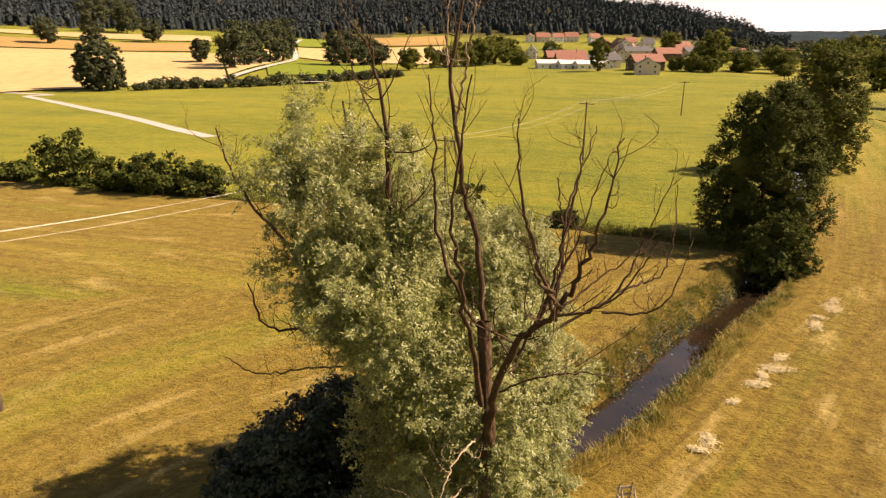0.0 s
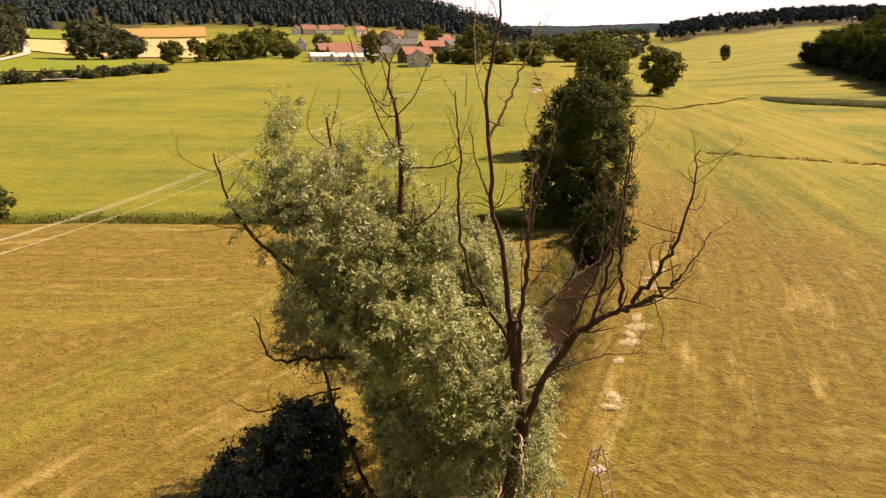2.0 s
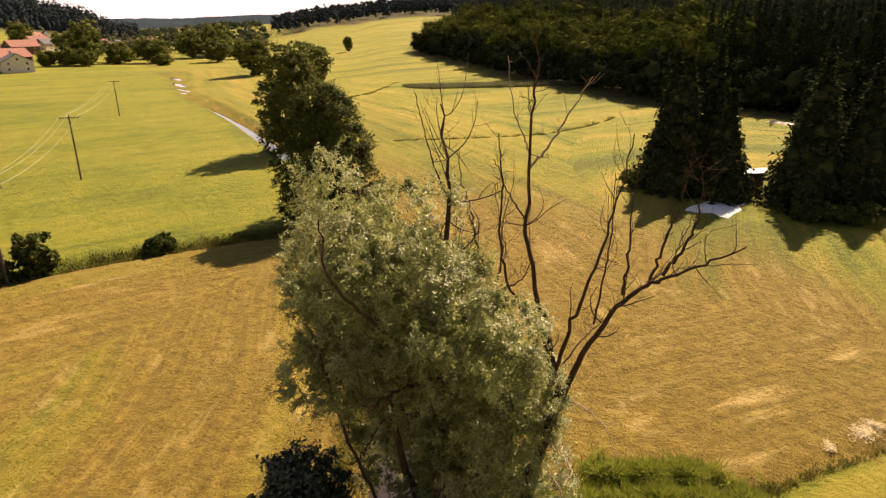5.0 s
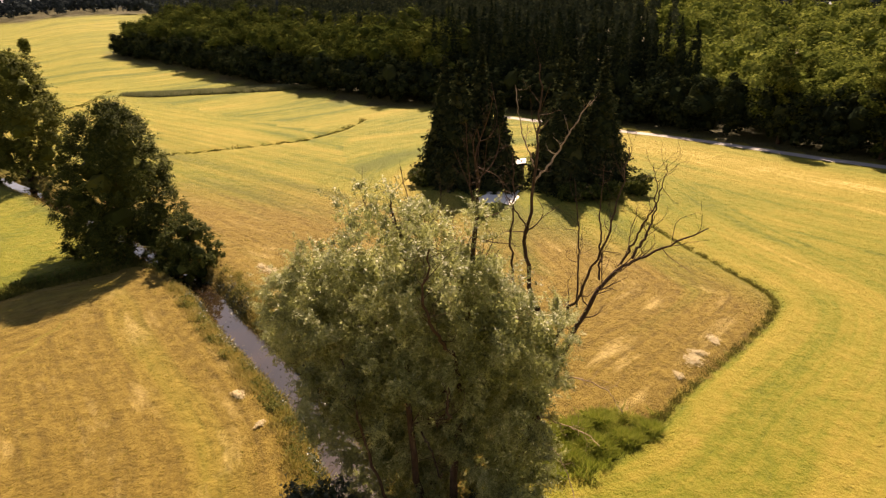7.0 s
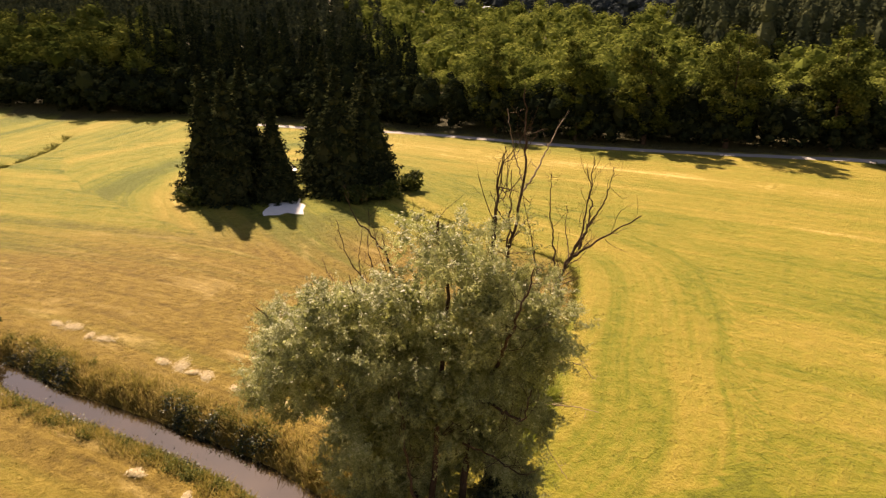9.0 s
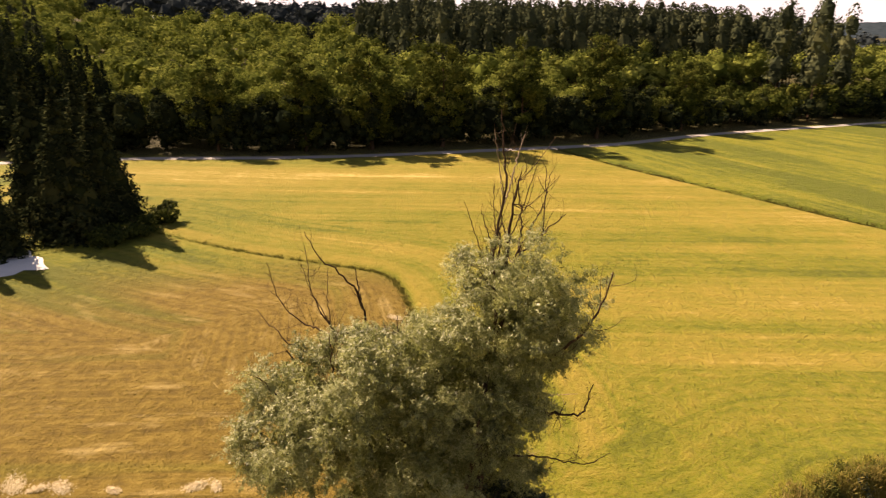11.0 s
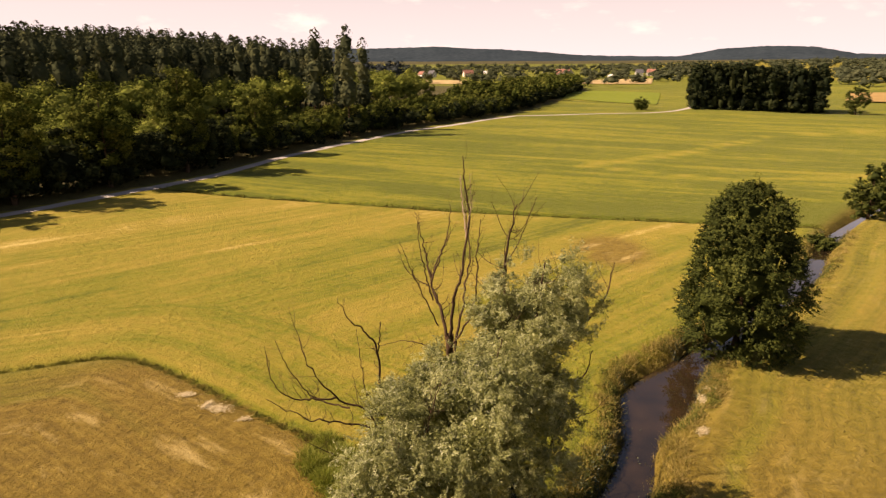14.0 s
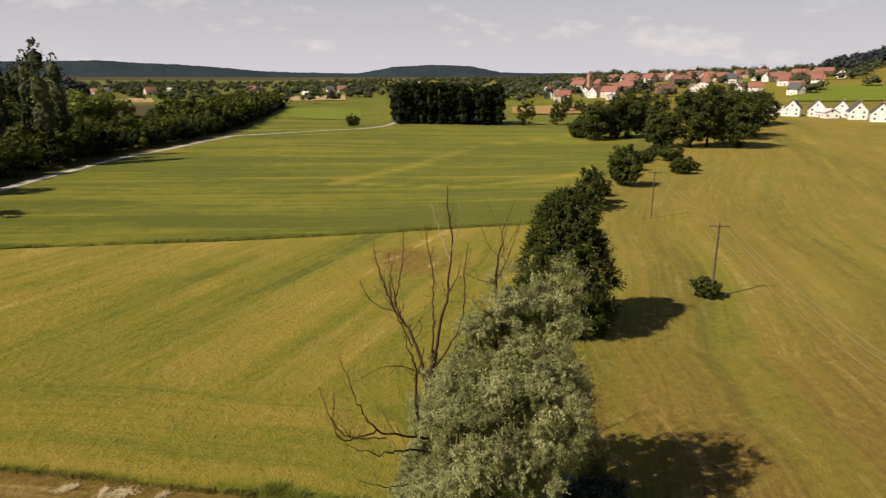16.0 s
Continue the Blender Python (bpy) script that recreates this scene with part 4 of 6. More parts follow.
def twigs(rand, line, radius, count, length, out, depth=0, up=0.5, sides=4):
    """Side twigs along a limb, and twigs on those."""
    n = len(line)
    for _ in range(count):
        s = rand.uniform(0.3, 1.0)
        i = min(int(s * (n - 1)), n - 2)
        p = line[i]
        t = line[i + 1] - line[i]
        t = t / (np.linalg.norm(t) + 1e-9)
        d = rand.normal(size=3) * 0.75 + t * 0.6 + (0, 0, up)
        d /= np.linalg.norm(d)
        far = length * rand.uniform(0.45, 1.15)
        bend = rand.normal(size=3) * 0.12 * far
        br = spline([p, p + d * far * 0.35 + bend, p + d * far * 0.7 + bend * 1.2 + (0, 0, 0.08 * far), p + d * far + rand.normal(size=3) * 0.1 * far + (0, 0, 0.2 * far)], 8)
        r = radius * (1.1 - 0.75 * s)
        out.append(tube(br, r * np.linspace(1, 0.3, 8), sides))
        if depth:
            twigs(rand, br, r * 0.6, 4, far * 0.45, out, depth - 1, up, 3)


def spray_roots(rand, masses, density, thinning=True):
    """Places of leafy sprays over the outside of a heap of rounded masses, and the way that each one grows."""
    roots, ways = [], []
    for k, m in enumerate(masses):
        c, r = m[:3], m[3:]
        thin = np.interp(c[2], [2, 5, 12.5, 15.5], [0.7, 1.0, 1.0, 0.8]) if thinning else 1.0
        n = int(4 * math.pi * float(r.mean()) ** 2 * density * thin)
        d = rand.normal(size=(n, 3))
        d /= np.linalg.norm(d, axis=1)[:, None]
        p = c + d * r * (1 - 0.30 * rand.uniform(0, 1, (n, 1)) ** 2)
        keep = np.ones(n, bool)
        for j, q in enumerate(masses):
            if j != k:
                deep = np.linalg.norm((p - q[:3]) / q[3:], axis=1)
                keep &= (deep > 0.74) | (rand.uniform(size=n) < 0.10)
        # hollows, where the shaded inside of the crown shows
        hollow = np.sin(p[:, 0] * 1.9 + p[:, 2] * 1.3) + np.sin(p[:, 1] * 1.7 - p[:, 2] * 1.6 + 2) + np.sin(p[:, 2] * 2.3 + p[:, 0] - p[:, 1])
        keep &= hollow > rand.normal(-0.75 + np.clip(p[:, 2] - 11, 0, 4) * 0.08, 0.45)
        w = d / r
        w /= np.linalg.norm(w, axis=1)[:, None]
        w = w * 0.85 + (0, 0, 0.42) + rand.normal(size=(n, 3)) * 0.28
        roots.append(p[keep])
        ways.append((w / np.linalg.norm(w, axis=1)[:, None])[keep])
    return np.concatenate(roots), np.concatenate(ways)


def leaf_sprays(rand, root, way, shoots, per, length=0.66, leaf=0.135, width=0.042):
    """Shoots fanning out of each root, with narrow leaves set along them."""
    n = len(root)
    size = rand.uniform(0.6, 1.35, n)
    d = np.repeat(way, shoots, 0) + rand.normal(size=(n * shoots, 3)) * 0.52
    d /= np.linalg.norm(d, axis=1)[:, None]
    far = np.repeat(size, shoots) * length * rand.uniform(0.5, 1.25, n * shoots)
    start = np.repeat(root, shoots, 0) + rand.normal(size=d.shape) * 0.12
    u = rand.uniform(0.05, 1.0, (n * shoots, per)) ** 0.8
    p = start[:, None] + d[:, None] * (far[:, None] * u)[..., None] + rand.normal(size=(n * shoots, per, 3)) * 0.05
    p[..., 2] -= 0.10 * far[:, None] * u * u
    axes = np.repeat(d, per, 0) * 1.5
    face = np.repeat(np.repeat(way, shoots, 0), per, 0) + (0, 0, 0.35)
    return leaves(p.reshape(-1, 3), leaf, width, rand, face, 0.5, axes)


def dark_heart(rand, masses, per=1300):
    """Broad tangled foliage inside the masses, which keeps the light out."""
    pts = [in_ball(per, rand, 0.05) * m[3:] * 0.6 + m[:3] for m in masses]
    return leaves(np.concatenate(pts), 0.19, 0.10, rand, None, 1.0)


def willow():
    rand = np.random.default_rng(21)
    ox, oy = WILLOW
    oz = float(land(np.array(ox), np.array(oy))) - 0.9
    ob = empty("willow", ox, oy, oz, "tall silver-leaved willow with bare dead limbs beside the stream", "willow")
    at = lambda pts: np.array(pts, float) - (ox, oy, oz)

    def limb(name, pts, r0, r1, mat, count, length, depth=1, n=26, up=0.5, label="", sides=8):
        line = spline(at(pts), n)
        r0 = r0 * 0.58
        line[1:-1] += rand.normal(size=(n - 2, 3)) * min(r0, 0.07) * 0.6
        out = [tube(line, np.linspace(r0, r1, n), sides)]
        twigs(rand, line, r0 * 0.22 + 0.007, int(count * 1.5), length, out, depth, up)
        return part(name, joined(*out), mat, ob, label, True)

    dead = "bare dead limb with peeling bark"
    # bole and living stems
    limb("trunk", [(2.0, 16.0, -0.9), (2.25, 15.0, 2.5), (2.45, 14.0, 5.5), (2.5, 13.6, 8.0), (2.35, 14.2, 11.0)], 0.36, 0.19, M_BARK, 6, 1.0)
    limb("stem", [(0.9, 17.3, -0.9), (0.0, 17.0, 3), (-0.4, 16.6, 8), (-0.48, 16.25, 13.4), (-0.57, 16.07, 16.4), (-1.0, 16.0, 18.6)], 0.36, 0.02, M_BARK, 16, 1.8)
    limb("stem", [(1.0, 18.0, -0.9), (-0.6, 18.4, 4), (-1.6, 18.4, 9), (-2.0, 18.2, 13.5), (-2.3, 18.6, 16.6)], 0.32, 0.03, M_BARK, 12, 1.8)
    limb("stem", [(2.2, 17.8, -0.9), (2.8, 19.2, 3), (3.4, 20.6, 6.5), (4.0, 22.2, 9.4), (4.5, 23.4, 11.4)], 0.30, 0.03, M_BARK, 12, 1.6)
    limb("stem", [(0.4, 18.2, -0.9), (-1.6, 19.2, 3), (-2.6, 19.7, 6.5), (-3.0, 20.0, 9.0), (-3.4, 20.2, 10.8)], 0.15, 0.03, M_BARK, 10, 1.4)
    limb("stem", [(-0.4, 16.6, 8), (-2.2, 16.4, 10.6), (-4.0, 16.6, 12.6), (-5.2, 16.6, 14.2), (-5.6, 16.3, 16.0)], 0.16, 0.02, M_BARK, 9, 1.3)
    limb("stem", [(-0.6, 17.2, 8.2), (-2.2, 16.7, 9.2), (-3.5, 16.3, 9.5), (-4.5, 16.0, 9.9), (-4.95, 15.9, 11.3)], 0.14, 0.02, M_BARK, 8, 0.9)
    limb("stem", [(2.8, 19.2, 3), (1.5, 20.6, 7.5), (0.2, 21.2, 11), (-0.6, 21.6, 14.2)], 0.15, 0.015, M_BARK, 12, 1.3)
    limb("stem", [(3.4, 20.6, 6.5), (2.6, 22.2, 9.5), (1.7, 23.0, 13.0)], 0.12, 0.015, M_BARK, 12, 1.3)
    limb("stem", [(3.4, 20.6, 6.5), (3.4, 23.0, 8.6), (3.0, 25.4, 11.6)], 0.12, 0.015, M_BARK, 12, 1.3)
    # the tall dead stem and its fork
    limb("dead_limb", [(2.35, 14.3, 11.0), (2.1, 14.64, 13.3), (1.67, 14.61, 14.8), (1.4, 14.35, 17.4), (1.62, 14.35, 19.2), (1.72, 14.4, 20.6)], 0.16, 0.02, M_BARK, 9, 1.3, label=dead)
    limb("dead_limb", [(1.5, 14.4, 16.4), (1.7, 13.7, 17.4), (1.9, 13.1, 18.5), (2.0, 12.6, 19.35)], 0.075, 0.015, M_DEADWOOD, 5, 0.7, label=dead)
    limb("dead_limb", [(1.7, 14.6, 14.6), (1.5, 15.2, 15.5), (1.4, 15.75, 16.6)], 0.06, 0.012, M_BARK, 4, 0.7, label=dead)
    limb("dead_limb", [(1.45, 14.4, 17.0), (1.25, 14.9, 18.3), (1.3, 15.2, 19.9)], 0.05, 0.01, M_DEADWOOD, 3, 0.6, label=dead)
    limb("dead_limb", [(2.4, 14.5, 10.2), (1.3, 14.9, 12.2), (0.9, 15.1, 14.2), (0.9, 15.0, 16.2), (0.75, 15.1, 17.6)], 0.11, 0.015, M_BARK, 7, 1.0, label=dead)
    # the great leaning dead limb and what rises from it
    limb("dead_limb", [(2.45, 13.9, 6.0), (2.6, 13.1, 8.5), (2.72, 12.6, 10.0), (3.2, 11.8, 11.7), (3.75, 11.1, 12.5), (3.75, 10.2, 13.1), (3.5, 8.9, 14.0), (3.1, 8.0, 14.7)], 0.23, 0.02, M_BARK, 11, 1.5, label=dead, n=34)
    limb("dead_limb", [(3.88, 10.6, 12.95), (4.2, 10.1, 14.0), (4.5, 9.9, 15.2), (4.85, 10.1, 16.7)], 0.11, 0.012, M_BARK, 9, 1.1, label=dead)
    limb("dead_limb", [(3.6, 11.8, 12.0), (4.0, 11.9, 13.6), (4.25, 12.0, 15.0), (4.4, 12.0, 16.6)], 0.085, 0.012, M_BARK, 7, 1.1, label=dead)
    limb("dead_limb", [(3.2, 12.6, 10.8), (4.0, 12.7, 12.6), (4.7, 12.9, 14.2), (5.2, 13.2, 15.8)], 0.075, 0.012, M_BARK, 7, 1.2, label=dead)
    limb("dead_limb", [(3.85, 11.1, 12.6), (4.7, 10.8, 12.9), (5.4, 10.7, 13.6), (5.8, 10.5, 14.6)], 0.06, 0.01, M_BARK, 7, 0.9, label=dead)
    limb("dead_limb", [(2.6, 13.4, 9.2), (4.0, 13.2, 9.9), (5.4, 13.2, 10.0), (6.8, 13.6, 9.6)], 0.06, 0.01, M_BARK, 8, 1.1, label=dead, up=0.2)
    limb("dead_limb", [(2.4, 14.0, 7.6), (2.0, 12.4, 8.2), (1.5, 11.2, 8.2), (1.2, 10.4, 7.4)], 0.06, 0.01, M_DEADWOOD, 6, 0.9, label=dead, up=0.1)
    limb("dead_limb", [(2.3, 14.4, 6.2), (1.6, 12.8, 6.2), (0.6, 11.7, 6.6), (-0.9, 11.2, 7.2)], 0.055, 0.012, M_DEADWOOD, 6, 0.9, label=dead, up=0.1)
    limb("dead_limb", [(2.3, 14.6, 5.2), (1.9, 13.0, 4.6), (1.5, 12.2, 3.4), (0.4, 11.8, 2.8)], 0.06, 0.012, M_DEADWOOD, 5, 0.8, label=dead, up=0.0)
    # dead limbs on the meadow side
    limb("dead_limb", [(2.4, 15.2, 6.0), (3.4, 17.0, 8.2), (4.7, 18.7, 9.6), (5.13, 19.24, 10.76), (5.1, 19.38, 12.36), (5.48, 20.11, 13.61), (5.93, 20.93, 14.44), (6.29, 21.32, 15.56)], 0.16, 0.015, M_BARK, 5, 0.8, label=dead, n=34)
    limb("dead_limb", [(5.1, 19.38, 12.2), (4.95, 19.6, 13.1), (4.84, 19.8, 13.95)], 0.06, 0.02, M_BARK, 2, 0.5, label=dead)
    limb("dead_limb", [(4.7, 18.7, 9.5), (5.34, 20.4, 10.6), (5.5, 20.8, 12.2), (5.71, 20.6, 13.94)], 0.06, 0.01, M_BARK, 5, 0.7, label=dead, up=0.8)
    limb("dead_limb", [(3.0, 17.6, 7.4), (5.2, 18.9, 8.8), (7.11, 19.48, 9.89), (8.11, 20.11, 11.8), (8.83, 20.0, 14.0)], 0.13, 0.012, M_BARK, 9, 1.2, label=dead, up=0.9)
    limb("dead_limb", [(7.11, 19.48, 9.89), (8.0, 20.0, 10.0), (8.83, 20.41, 10.2), (9.45, 21.14, 11.28), (9.5, 21.66, 13.37)], 0.09, 0.012, M_BARK, 9, 1.1, label=dead, up=0.9)
    limb("dead_limb", [(6.6, 19.2, 9.2), (7.8, 19.0, 9.3), (8.67, 18.97, 9.7), (9.4, 19.4, 11.2), (9.82, 19.75, 12.8)], 0.08, 0.012, M_BARK, 8, 1.1, label=dead, up=0.9)
    limb("dead_limb", [(3.2, 18.6, 7.0), (5.6, 20.4, 9.0), (7.0, 21.4, 9.8), (7.82, 21.92, 10.19), (9.28, 22.46, 11.32)], 0.10, 0.012, M_BARK, 8, 0.9, label=dead)
    limb("dead_limb", [(3.2, 18.0, 5.0), (5.2, 19.4, 6.4), (7.0, 20.2, 7.2), (8.4, 20.6, 8.2)], 0.07, 0.012, M_BARK, 7, 1.1, label=dead)
    limb("dead_limb", [(2.4, 13.7, 8.4), (1.95, 12.7, 11.4), (1.6, 11.6, 14.6), (1.95, 11.15, 17.8)], 0.15, 0.015, M_BARK, 9, 1.2, label=dead)
    limb("dead_limb", [(3.85, 11.0, 12.7), (3.3, 10.4, 14.4), (2.9, 9.9, 15.8), (2.83, 9.75, 17.1)], 0.09, 0.012, M_BARK, 6, 0.9, label=dead)
    limb("dead_limb", [(-0.5, 16.2, 15.6), (-1.2, 16.2, 17.0), (-1.9, 16.2, 19.0)], 0.05, 0.012, M_BARK, 4, 0.7, label=dead)
    limb("dead_limb", [(-2.4, 17.6, 7.6), (-3.8, 16.8, 7.9), (-5.0, 16.2, 8.0), (-5.9, 15.8, 8.8)], 0.07, 0.012, M_BARK, 6, 0.8, label=dead)
    # foliage: rounded masses (centre and radii), thin at the top, full below
    upper = [(-2.7, 18.6, 15.9, 1.1, 1.8, 1.2), (-1.4, 16.0, 14.8, 1.2, 1.0, 1.3), (-3.5, 16.1, 14.8, 1.3, 1.0, 1.5), (-1.1, 17.9, 14.6, 1.1, 1.0, 1.5), (-3.8, 17.7, 14.0, 1.1, 1.2, 1.3), (-2.3, 19.8, 13.4, 1.2, 1.2, 1.5), (-0.1, 16.2, 12.9, 1.0, 1.3, 1.7), (-0.8, 21.8, 12.8, 1.2, 1.4, 1.3), (-2.5, 15.0, 12.6, 1.2, 1.3, 1.5), (-2.3, 17.4, 12.4, 1.1, 1.2, 1.3)]
    middle = [(-0.4, 19.0, 11.7, 1.2, 1.3, 1.7), (-0.8, 13.9, 11.3, 1.5, 1.4, 1.5), (1.0, 21.2, 11.0, 1.3, 1.4, 2.0), (-1.9, 21.1, 10.9, 1.4, 1.5, 1.4), (0.1, 23.6, 10.8, 1.6, 1.5, 1.9), (1.7, 18.4, 10.7, 1.5, 1.4, 1.5), (3.3, 20.8, 10.5, 1.5, 1.6, 1.5), (3.8, 23.5, 10.3, 1.6, 1.7, 1.5), (-1.2, 16.5, 10.2, 1.5, 1.5, 1.5), (-2.8, 18.8, 9.9, 1.4, 1.5, 1.8), (1.7, 15.8, 9.8, 1.6, 1.6, 1.6), (1.9, 24.1, 8.9, 1.5, 1.9, 1.7), (0.3, 14.0, 8.4, 1.7, 1.4, 1.8), (3.2, 18.3, 8.2, 1.5, 1.7, 1.8)]
    middle += [(0.2, 19.6, 8.2, 1.6, 1.5, 1.9), (-1.9, 21.0, 8.1, 1.9, 1.4, 1.7), (3.3, 21.3, 7.8, 1.9, 1.5, 1.7), (-0.1, 16.9, 7.5, 1.5, 1.5, 1.8)]
    lower = [(4.6, 23.9, 7.1, 1.5, 1.9, 1.7), (2.8, 15.3, 6.7, 1.4, 1.7, 2.0), (0.7, 21.3, 5.6, 1.8, 1.6, 1.9), (4.9, 20.7, 5.3, 1.7, 1.6, 2.0), (4.1, 17.9, 5.2, 1.5, 1.7, 1.8), (1.1, 18.2, 5.1, 1.7, 1.7, 1.7), (0.4, 14.7, 5.0, 1.8, 1.8, 1.7), (3.3, 15.3, 2.7, 1.7, 1.9, 2.3), (1.8, 21.1, 2.4, 1.9, 1.7, 2.1), (4.0, 19.0, 2.1, 1.7, 2.1, 1.8), (0.8, 17.8, 2.1, 1.8, 1.8, 1.7), (0.1, 14.8, 2.0, 2.1, 1.7, 1.6)]
    masses = np.array(upper + middle + lower)
    root, way = spray_roots(rand, masses, 2.9)
    root = root - (ox, oy, oz)
    v, f = joined(leaf_sprays(rand, root, way, 7, 36), dark_heart(rand, masses[masses[:, 2] < 14.5] - (ox, oy, oz, 0, 0, 0)))
    v[:, 2] = np.maximum(v[:, 2], 0.3)
    part("crown", (v, f), M_WILLOW, ob, "silvery grey-green narrow leaves")
    return ob


def spray_tree(name, x, y, height, radius, seed, mat, label, foot=0.05, lobes=18, density=1.5, per=15, leaf=0.20, slim=1.0, taper=0.35, group=""):
    """A broad-leaved tree whose crown is a heap of rounded boughs, each covered with leafy sprays."""
    rand = np.random.default_rng(seed)
    z = float(ground_z(x, y)) - 0.05
    ob = empty(name, x, y, z, label, "tree", group)
    for k, piece in enumerate(limbs(rand, (0, 0, 0), (0.2, 0.1, height * 0.85), 0.014 * height + 0.05, 10, radius * 0.75)):
        part("bough" if k else "trunk", piece, M_BARK, ob, smooth=True)
    masses = []
    for k in range(lobes):
        u = (k + 0.5) / lobes
        a = k * 2.4 + rand.uniform(-0.4, 0.4)
        wide = radius * (1 - taper * u) * math.sin(math.pi * (0.16 + 0.80 * u)) ** 0.6
        r = radius * rand.uniform(0.30, 0.44)
        out = max(0.0, wide - r) * rand.uniform(0.75, 1.05)
        zc = height * (foot + (0.96 - foot) * u)
        zc = min(max(zc, r * 0.7), height - r * 0.8)
        masses.append((math.cos(a) * out, math.sin(a) * out * slim, zc, r, r, r * rand.uniform(0.75, 0.95)))
    masses.append((0, 0, height * 0.5, radius * 0.6, radius * 0.6 * slim, height * 0.33))
    masses = np.array(masses)
    root, way = spray_roots(rand, masses, density, False)
    v, f = joined(leaf_sprays(rand, root, way, 6, per, radius * 0.13, leaf, leaf * 0.62), boughs(rand, masses[:, :3], masses[:, 3] * 0.5, 0.9))
    v[:, 2] = np.maximum(v[:, 2], 0.05)
    part("crown", (v, f), mat, ob)
    return ob


willow()

# ---- trees and bushes along the stream and the hedge ----
spray_tree("alder", 29.2, 59.2, 14.6, 7.2, 31, M_ALDER, "dark green alder leaning over the stream bank", lobes=24)
spray_tree("alder", 27.2, 50.4, 6.2, 4.0, 32, M_ALDER, "low dark green alder hanging over the stream bank", 0.0, 14, taper=0.3)
spray_tree("ash", 52.5, 96.5, 18.4, 8.4, 33, M_ASH, "tall airy tree with a rising crown beside the stream", 0.12, 20, 0.9, 12, 0.30, taper=0.5)
spray_tree("alder", -20.8, -10.2, 14.8, 7.4, 35, M_ALDER, "full dark green tree on the stream bank", lobes=24, taper=0.5)
spray_tree("alder", -58.0, -64.5, 9.2, 4.2, 36, M_ALDER, "rounded green tree on the stream bank", 0.03, 14, 0.9, 10, 0.30)
broadleaf("alder", -63.0, -70.0, 7.0, 3.2, 37, M_ALDER, 3000, 0.5, "small green tree on the stream bank", "tree", 0.03)
broadleaf("alder", -84.0, -88.0, 9.5, 4.4, 38, M_ALDER, 3500, 0.55, "rounded green tree on the stream bank", "tree", 0.03)
for k, (x, y, h, r) in enumerate([(-148, -200, 17, 7.5), (-157, -202, 19, 8), (-166, -203, 21, 9), (-176, -200, 20, 8.5), (-166, -160, 26, 9.5), (-175, -161, 27, 10), (-183, -154, 22, 9), (-156, -166, 15, 7), (-205, -185, 24, 12), (-225, -195, 22, 11), (-262, -232, 18, 10), (-278, -236, 19, 10), (-150, -215, 9, 6)]):
    broadleaf("alder", x, y, h, r, 40 + k, M_ALDER, 6500, 0.72, "broad green tree in the row along the lower stream", "tree", 0.0, "lower stream trees")
for k, (x, y, h, r) in enumerate([(-113, -102, 4.5, 3.5), (-120, -108, 3.5, 3.5), (-100, -111, 8.5, 4.4), (-109, -121, 3.4, 3.4), (-118, -128, 3.6, 3.4), (-126, -135, 4.2, 3.8), (-132, -130, 6.5, 4.4), (-141, -150, 3.8, 3.8), (-70, -78, 3.0, 2.6), (-45, -50, 2.4, 2.2), (-166, -302, 15, 6), (-184, -296, 17, 6), (-252, -401, 14, 6), (-262, -398, 9, 5), (-190, -279, 6, 4), (-64, -315, 6.5, 4.0)]):
    broadleaf("bush", x, y, h, r, 60 + k, M_ALDER, 2600, 0.36 + h * 0.015, "rounded green bush in the meadow", "bush", 0.0, "stream bushes")
for k, (x, y, h, r) in enumerate([(-54, 81, 7.2, 4.4), (-45, 78, 4.4, 3.8), (-39, 76.5, 5.6, 4.2), (-33, 75.5, 4.4, 3.2), (-64, 84, 2.6, 3.0), (-72, 86, 2.4, 3.2), (1.2, 66.5, 4.6, 1.8), (-2.6, 67.5, 2.6, 2.4), (11, 63.5, 2.2, 1.6), (-84, 89, 3.0, 4.0)]):
    broadleaf("bush", x, y, h, r, 80 + k, M_ALDER, 2600, 0.42, "dark green bush in the hedge along the ditch", "bush", 0.0, "hedge bushes")
for k, (x, y, h, r) in enumerate([(-5.2, 20.3, 4.6, 2.4), (-3.4, 21.6, 4.8, 2.2), (-6.6, 18.8, 3.2, 1.9), (-3.4, 18.8, 3.6, 2.2), (-1.4, 15.4, 3.4, 2.0), (0.8, 14.6, 2.8, 1.7)]):
    broadleaf("shrub", x, y, h, r, 100 + k, M_SHRUB, 8000, 0.16, "dense dark shrub under the willow", "shrub", 0.0, "shrubs under the willow")
broadleaf("bush", -43.2, -13.6, 2.6, 1.8, 110, M_ALDER, 2000, 0.3, "small green bush round the foot of the pole", "bush", 0.0)

# ---- the spruces and the wood ----
for k, (x, y, h, r) in enumerate([(66.6, 33.6, 17.2, 5.4), (71.8, 31.8, 18.6, 4.8), (71.0, 37.0, 17.6, 4.8), (66.0, 27.8, 13.4, 3.8), (69.4, 19.0, 17.6, 5.6), (72.5, 14.5, 16.6, 5.8), (77.5, 20.5, 19.2, 5.6), (80.0, 14.6, 17.6, 5.6)]):
    spruce("spruce", x, y, h, r, 121 + k, "tall dark spruce at the edge of the meadow", group="meadow spruces")
for k, (x, y, h, r) in enumerate([(64.5, 13.5, 2.6, 3.0), (62.5, 17.0, 2.2, 2.4), (68.0, 8.8, 3.0, 2.0), (65.0, 38.5, 2.4, 2.4)]):
    broadleaf("bush", x, y, h, r, 130 + k, M_ALDER, 2200, 0.3, "dark bush at the foot of the spruces", "bush", 0.0, "spruce bushes")

